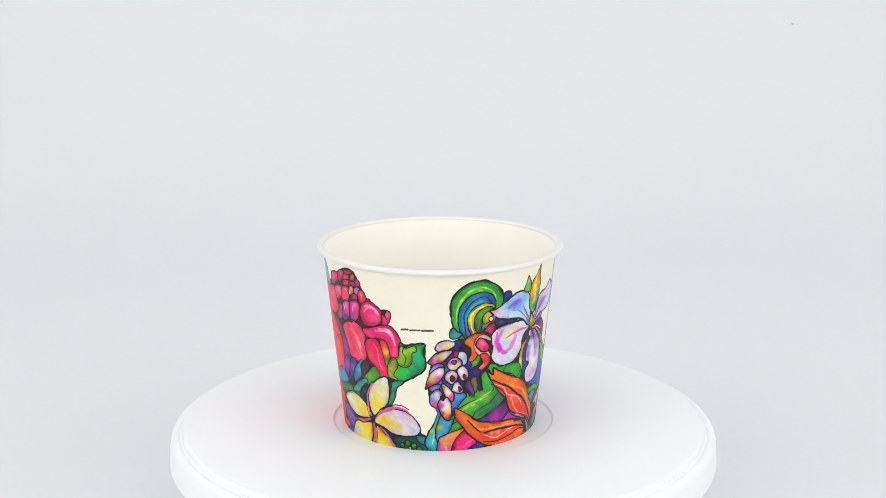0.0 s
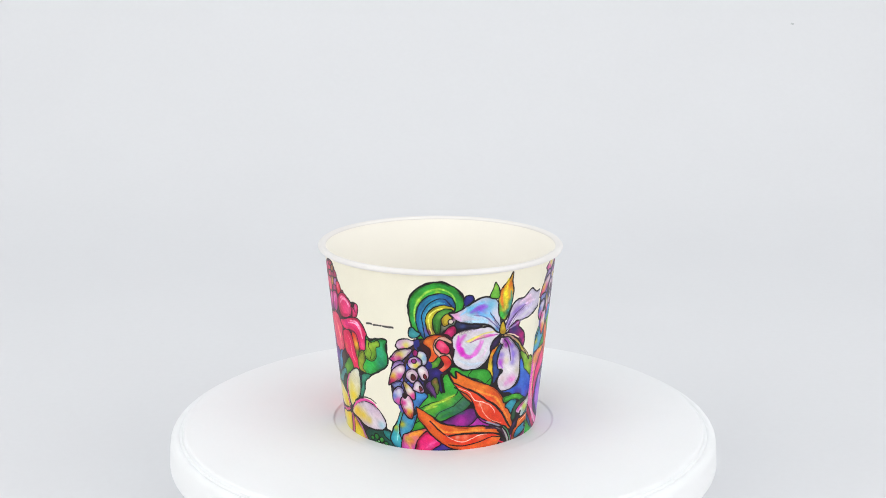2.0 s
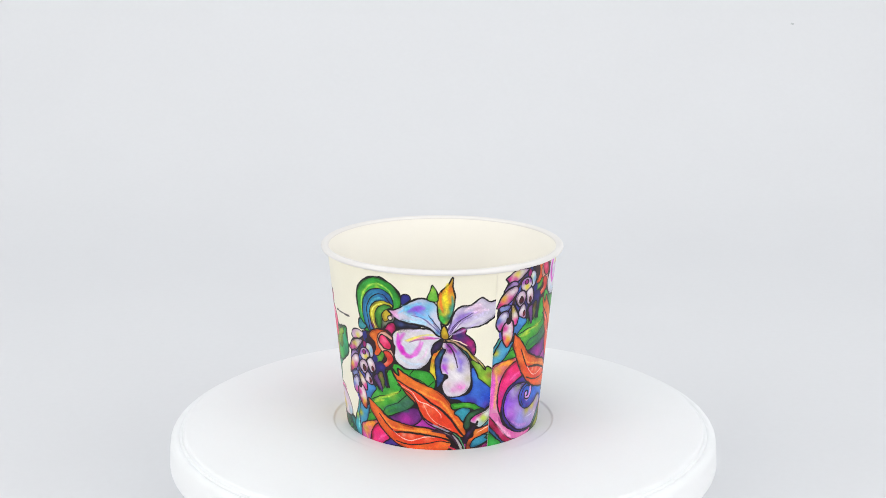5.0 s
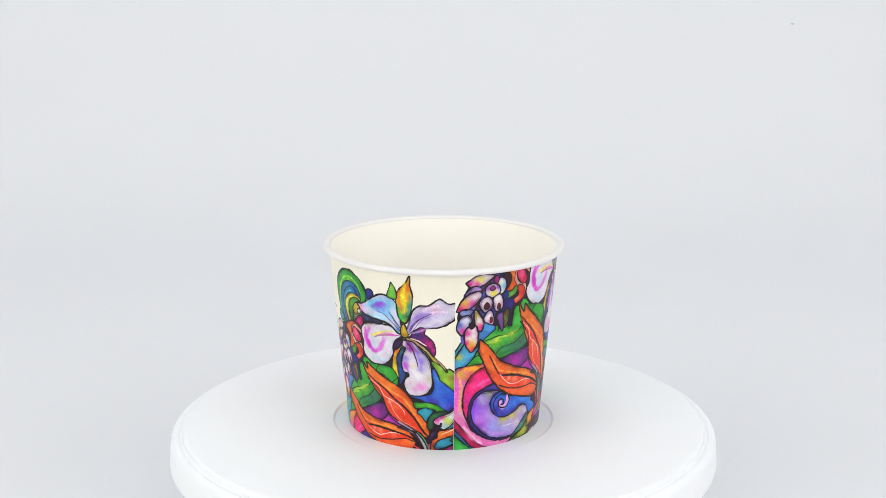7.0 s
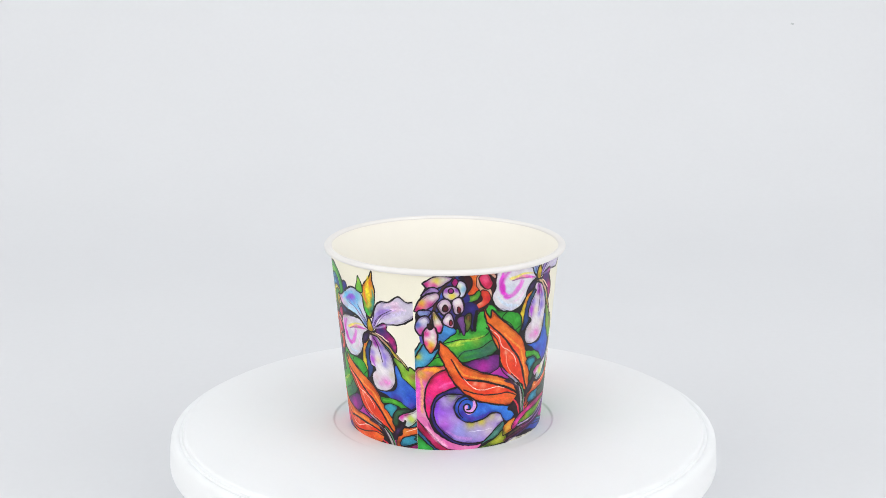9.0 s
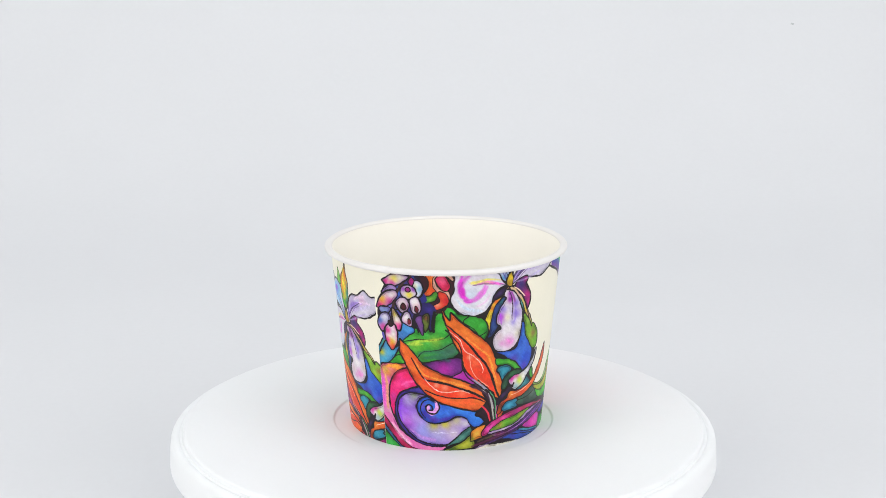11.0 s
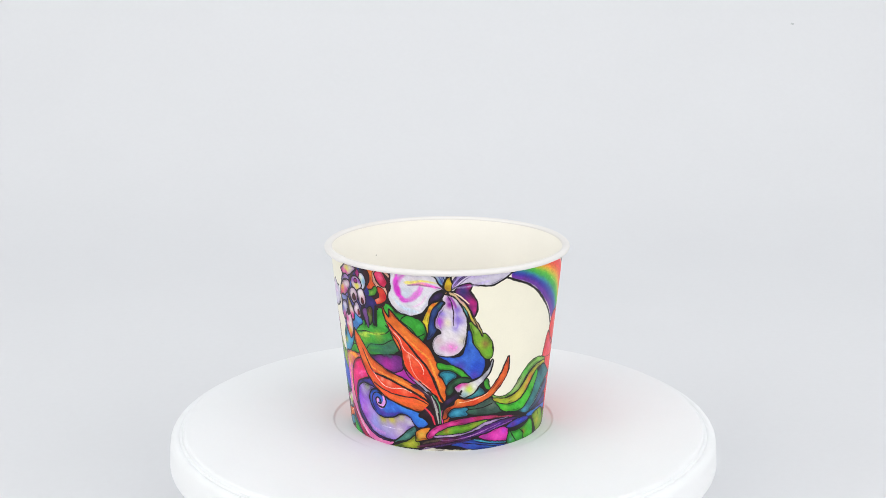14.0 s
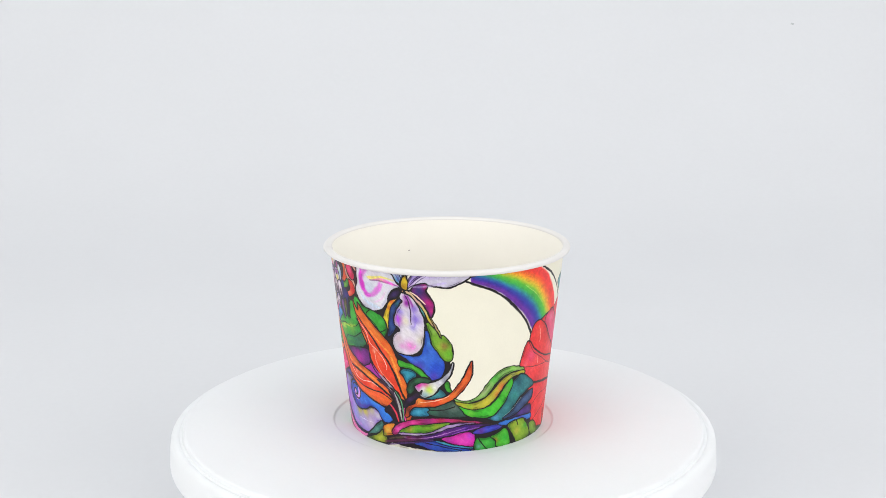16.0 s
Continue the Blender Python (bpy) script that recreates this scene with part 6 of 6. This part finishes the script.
    area([(-19.1, -8.7), (-18.2, -6.1), (-14.7, -2.5), (-9.8, 0.6), (-4.9, 2.7), (1.6, 4.2), (8.5, 4.8), (16.4, 4.6), (10.2, 4.1), (3.9, 3.4), (-1.9, 1.8), (-6.8, -0.5), (-11.1, -2.5), (-14.1, -4.9), (-16.2, -8.0), (-17.7, -9.9), (-18.8, -10.0)], "d83a98", [(-16.5, -6.8, 1.60, "f064c4"), (-7.7, 0.5, 1.40, "a83088"), (5.1, 4.2, 2.20, "7a2438"), (12.4, 4.5, 1.80, "6a2048"), (-3.4, 2.2, 1.20, "c02a60"), (-12.6, -2.2, 1.20, "e84aa8")], line=0.45, grow=0.17)
    area([(-16.3, -7.7), (-14.6, -5.5), (-12.3, -3.3), (-8.0, -1.3), (-4.4, 0.6), (0.0, 2.2), (-1.6, 0.3), (-3.8, -1.8), (-6.7, -3.7), (-11.0, -5.7), (-14.2, -7.1)], "8cc038", [(-10.0, -4.1, 1.40, "6cb430"), (-4.1, -0.4, 1.20, "bccc48"), (-13.3, -5.0, 1.00, "b09838")], line=0.36, grow=0.17)
    area([(-16.5, -8.4), (-10.9, -6.1), (-6.0, -3.7), (-3.2, -1.2), (-0.4, 1.2), (4.6, 3.2), (8.7, 4.1), (4.8, 2.7), (0.5, 0.5), (-2.9, -2.3), (-5.8, -4.4), (-10.7, -6.9), (-15.3, -8.7)], "cbb2dc", [(-10.8, -6.5, 0.80, "f0e4f0"), (-2.5, -1.3, 0.80, "e6dcec"), (4.7, 3.0, 0.90, "a890c0")], line=0.28, grow=0.17)
    area([(-15.2, -9.0), (-10.7, -7.0), (-5.8, -4.5), (-2.9, -2.5), (0.5, 0.1), (5.5, 2.7), (10.3, 3.8), (14.8, 4.3), (10.5, 2.9), (6.0, 0.7), (1.2, -2.4), (-3.6, -5.2), (-9.0, -8.2), (-12.9, -9.5)], "6a2490", [(-0.9, -2.2, 1.50, "9036b0"), (-9.2, -7.3, 1.40, "5a1848"), (5.8, 1.6, 1.40, "7a3cbc"), (-12.5, -8.5, 1.00, "8a2858")], line=0.40, grow=0.17)
    stroke([(-14.4, -9.4), (-9.2, -7.4), (-3.8, -4.4), (0.9, -1.2), (5.7, 1.7)], 0.30, "c890d0", taper=0.6, opacity=0.7)
    area([(-10.0, -9.8), (-6.4, -7.6), (-2.1, -5.8), (1.4, -6.0), (6.2, -5.8), (10.6, -6.1), (6.7, -7.8), (0.8, -9.2), (-3.8, -9.8), (-7.3, -9.6)], "3a68c8", [(-5.5, -8.4, 1.30, "5a52bc"), (4.5, -7.2, 1.20, "4a94d4"), (-0.8, -8.1, 1.20, "4060c0")], line=0.36, grow=0.17)
    stroke([(-6.6, -8.0), (-0.3, -7.4), (6.6, -7.1)], 0.30)
    stroke([(-2.7, -6.0), (2.8, -5.9), (10.4, -5.3)], 0.60, "3a94ac", taper=0.3)
    stroke([(-1.9, -6.6), (4.3, -6.4), (9.9, -6.1)], 0.30)
    area([(-1.4, -4.5), (1.9, -2.5), (5.5, -0.3), (9.0, 0.2), (10.3, -1.9), (11.2, -4.0), (10.3, -4.8), (6.1, -5.2), (1.9, -5.3)], "e83ac0", [(5.6, -3.3, 1.60, "f456cc"), (1.0, -4.2, 1.10, "b83aa8"), (8.2, -1.0, 1.10, "c83acc")], line=0.45, grow=0.17)
    area([(8.9, 0.5), (11.4, 2.6), (15.7, 4.1), (19.9, 4.8), (18.6, 2.9), (14.1, 1.0), (10.5, 0.1)], "6058d0", [(14.9, 2.5, 1.20, "4a66dc"), (11.7, 1.4, 1.00, "7a40b0")], line=0.40, grow=0.17)
    area([(17.9, 4.6), (21.2, 6.5), (24.8, 7.8), (29.3, 8.5), (33.2, 8.5), (34.0, 6.4), (29.0, 5.7), (24.7, 4.9), (21.8, 4.4)], "4a90e0", [(27.9, 7.1, 1.20, "5a5acc"), (22.4, 5.8, 1.00, "4aa4e8")], line=0.40, grow=0.17)
    area([(11.4, -6.2), (10.6, -3.0), (11.2, -1.3), (13.9, -1.1), (16.1, -0.4), (18.6, -1.8), (19.2, -4.0), (15.9, -5.5)], "42b042", [(14.3, -2.6, 1.40, "52c848"), (12.1, -4.6, 1.00, "6ab0a0")], line=0.50, grow=0.17)
    stroke([(11.3, -1.4), (13.3, -3.4), (15.9, -5.5)], 0.40)
    area([(16.1, -0.4), (18.3, 0.8), (20.4, 2.9), (22.4, 2.5), (24.2, -0.5), (24.8, -3.0), (19.7, -4.1), (18.4, -1.8)], "62c840", [(18.0, -1.8, 0.90, "e0a040"), (22.2, -0.4, 1.30, "48c444")], line=0.50, grow=0.17)
    area([(22.3, 4.3), (25.4, 6.0), (30.0, 6.4), (34.5, 2.8), (34.8, -0.5), (28.6, -2.4), (26.6, -0.6), (24.1, 2.1)], "9cc038", [(27.2, 1.9, 1.30, "d2cc50"), (31.5, 3.9, 1.10, "62bc3a"), (24.8, 4.6, 1.00, "b8c840")], line=0.50, grow=0.17)
    stroke([(26.0, 5.9), (27.3, 4.2)], 0.36)
    stroke([(30.0, 6.4), (33.5, 3.3), (35.7, -0.3)], 0.50)
    area([(33.9, 4.4), (37.3, 4.6), (40.4, 1.9), (40.4, 0.0), (36.3, 0.0)], "8ab040", [], line=0.40, grow=0.17)
    stroke([(-21.2, -15.0), (-15.5, -11.2), (-9.8, -7.9)], 1.10, "5c2248", taper=0.5, opacity=0.8)
    stroke([(-19.9, -15.5), (-14.6, -11.9), (-8.9, -8.7), (-4.1, -5.9)], 0.70, "4a2a6a", taper=0.5, opacity=0.8)
    stroke([(-19.7, -12.7), (-16.4, -10.4), (-13.8, -8.8)], 0.80, "6a5a40", taper=0.5, opacity=0.7)
    stroke([(-4.7, 1.8), (1.7, 3.7), (8.6, 4.4)], 0.50, "b03850", taper=0.6, opacity=0.7)
    stroke([(1.7, -1.8), (6.0, 0.7), (10.6, 2.8)], 0.50, "9a50c8", taper=0.6, opacity=0.8)


def draw_printed_green_swell():
    state["id"] = 15
    area([(-0.7, 11.8), (2.5, 11.3), (5.7, 12.7), (8.0, 15.4), (9.4, 18.8), (11.5, 22.5), (14.1, 25.1), (18.2, 26.6), (23.5, 26.2), (24.2, 25.2), (19.7, 24.9), (15.6, 23.0), (13.1, 20.4), (12.0, 17.9), (10.4, 14.9), (7.9, 13.0), (5.3, 11.6), (1.3, 10.5)], "9cc870", [(11.7, 21.8, 1.60, "6cd058"), (8.7, 16.9, 1.40, "bcc494"), (18.4, 25.9, 1.30, "a8e070"), (3.2, 11.6, 1.20, "98c050")], line=0.36, grow=0.17)
    area([(-0.0, 10.5), (3.4, 10.8), (6.8, 11.6), (9.9, 13.8), (12.3, 16.8), (14.6, 20.5), (18.1, 23.7), (23.9, 25.1), (24.9, 24.0), (20.3, 23.0), (17.2, 20.5), (15.5, 17.0), (13.3, 12.9), (10.8, 10.6), (7.4, 9.3), (3.8, 9.0), (1.6, 9.6)], "cac83e", [(16.0, 18.4, 1.40, "ee8c4a"), (11.0, 12.6, 1.40, "dcd248"), (19.6, 23.7, 1.20, "d0d488"), (5.0, 10.1, 1.20, "a8c838"), (14.2, 15.8, 0.90, "e8a848")], line=0.36, grow=0.17)
    area([(12.6, 6.6), (15.5, 8.0), (17.9, 11.6), (19.3, 16.3), (20.0, 20.5), (23.2, 23.6), (27.0, 22.7), (31.7, 19.7), (28.7, 17.9), (24.9, 14.6), (22.8, 11.1), (20.9, 7.6), (17.8, 5.8), (15.3, 5.8)], "3a8c92", [(23.0, 20.8, 1.50, "286c7c"), (19.6, 12.0, 1.40, "4aa4a4"), (16.2, 6.8, 1.10, "62acd0"), (22.5, 15.5, 1.30, "3a9a90")], line=0.50, grow=0.17)
    area([(1.7, 9.1), (5.3, 8.7), (9.5, 9.5), (12.9, 11.5), (15.3, 14.8), (16.9, 18.4), (19.1, 22.0), (20.2, 19.8), (19.3, 16.3), (17.8, 12.0), (15.4, 8.3), (12.6, 6.7), (8.9, 6.3), (5.2, 6.5), (3.5, 7.7)], "58d038", [(12.1, 8.7, 1.60, "46c836"), (17.9, 18.1, 1.20, "74b850"), (6.4, 7.6, 1.20, "88dc4c"), (15.2, 11.9, 1.20, "62d440")], line=0.45, grow=0.17)
    area([(19.2, 6.9), (22.3, 9.4), (24.5, 12.5), (27.1, 15.2), (31.6, 17.6), (32.4, 14.6), (29.3, 12.1), (26.4, 9.9), (22.9, 7.6)], "4a6a98", [(27.5, 13.7, 1.20, "5a7aa8")], line=0.40, grow=0.17)
    area([(21.2, 6.5), (24.7, 8.2), (28.5, 10.7), (32.0, 11.8), (33.1, 8.8), (27.1, 7.9)], "5a3a90", [(27.7, 9.4, 1.00, "7048a8")], line=0.40, grow=0.17)
    stroke([(19.1, 7.3), (22.9, 10.8), (26.0, 14.9)], 0.22, "b8d8d8", taper=0.6, opacity=0.7)


def draw_printed_pen_mark():
    state["id"] = 16
    stroke([(-82.8, 41.9), (-80.6, 42.7)], 0.80, "4a4444")
    stroke([(-79.5, 42.6), (-76.0, 43.4)], 0.80, "4a4444")
    stroke([(-75.2, 43.4), (-71.0, 44.2)], 0.80, "4a4444")


MOTIFS = [
    ("sleeve", "cream coated paper wall of the cup"),
    ("printed_ink_ground", "dark ink ground between the printed flowers"),
    ("printed_rainbow", "rainbow band printed above a bare cream oval"),
    ("printed_torch_ginger", "pink torch ginger flower printed in ink and wash"),
    ("printed_hibiscus", "large red hibiscus flower printed on the cup"),
    ("printed_green_leaf", "green and lime leaf shapes printed in ink and wash"),
    ("printed_plumeria", "white and yellow plumeria flower printed on the cup"),
    ("printed_wave", "banded green and blue wave curl printed on the cup"),
    ("printed_iris", "white and lavender iris flower printed on the cup"),
    ("printed_banana_leaf", "broad green leaf with dripping edge printed on the cup"),
    ("printed_folds", "orange and red folded petals printed on the cup"),
    ("printed_shell_ginger", "white and pink shell ginger buds printed on the cup"),
    ("printed_spiral", "purple and pink spiral curl printed on the cup"),
    ("printed_bird_of_paradise", "orange bird of paradise flower printed on the cup"),
    ("printed_heliconia", "striped beak-shaped bract and bud printed on the cup"),
    ("printed_green_swell", "lime, green and teal leaf swells printed on the cup"),
    ("printed_pen_mark", "short dark pen bars on the cream paper"),
]

BACK_ONLY = (draw_printed_torch_ginger, draw_printed_green_leaf, draw_printed_plumeria, draw_printed_pen_mark, draw_printed_ink_ground_b)
# the drawing shows once behind the glued edge and, turned and moved, once before it
FIT = np.array([[0.84479, -0.33189], [0.36826, 0.85227]])
ux, uy = FX - 54.963, FY - 6.100
for px, py, clip in ((FX, FY, BACK), (FIT[0, 0] * ux + FIT[0, 1] * uy, FIT[1, 0] * ux + FIT[1, 1] * uy, ~BACK)):
    state.update(px=px, py=py, clip=clip, shift=0 if clip is BACK else len(MOTIFS))
    for draw in (draw_printed_ink_ground, draw_printed_ink_ground_b, draw_printed_rainbow, draw_printed_torch_ginger, draw_printed_hibiscus, draw_printed_green_leaf, draw_printed_plumeria, draw_printed_wave, draw_printed_iris, draw_printed_banana_leaf, draw_printed_folds, draw_printed_shell_ginger, draw_printed_spiral, draw_printed_bird_of_paradise, draw_printed_heliconia, draw_printed_green_swell, draw_printed_pen_mark):
        if clip is BACK or draw not in BACK_ONLY:
            draw()
EDGE = (ANGLES < 0.1)[None, :] & (HEIGHTS > 0)[:, None]
SHEET[EDGE] = (0.93, 0.91, 0.87)      # the bare cut edge of the paper
cup_wall(SHEET, MOTIF, MOTIFS)


def motions():
    rows = []
    for i in range(17):
        turn = math.radians(-10.5391 * i)
        c = 2.787177 + turn
        rows.append((float(i), Matrix.Translation((0.0015595 * math.cos(c), 0.0015595 * math.sin(c), 0.0)) @ Matrix.Rotation(turn, 4, "Z")))
    walk(CUP, rows)
    spin = [(t, Matrix.Rotation(math.radians(-10.5391 * t), 4, "Z")) for t in [float(i) for i in range(17)]]
    walk(PLATTER, spin)


motions()
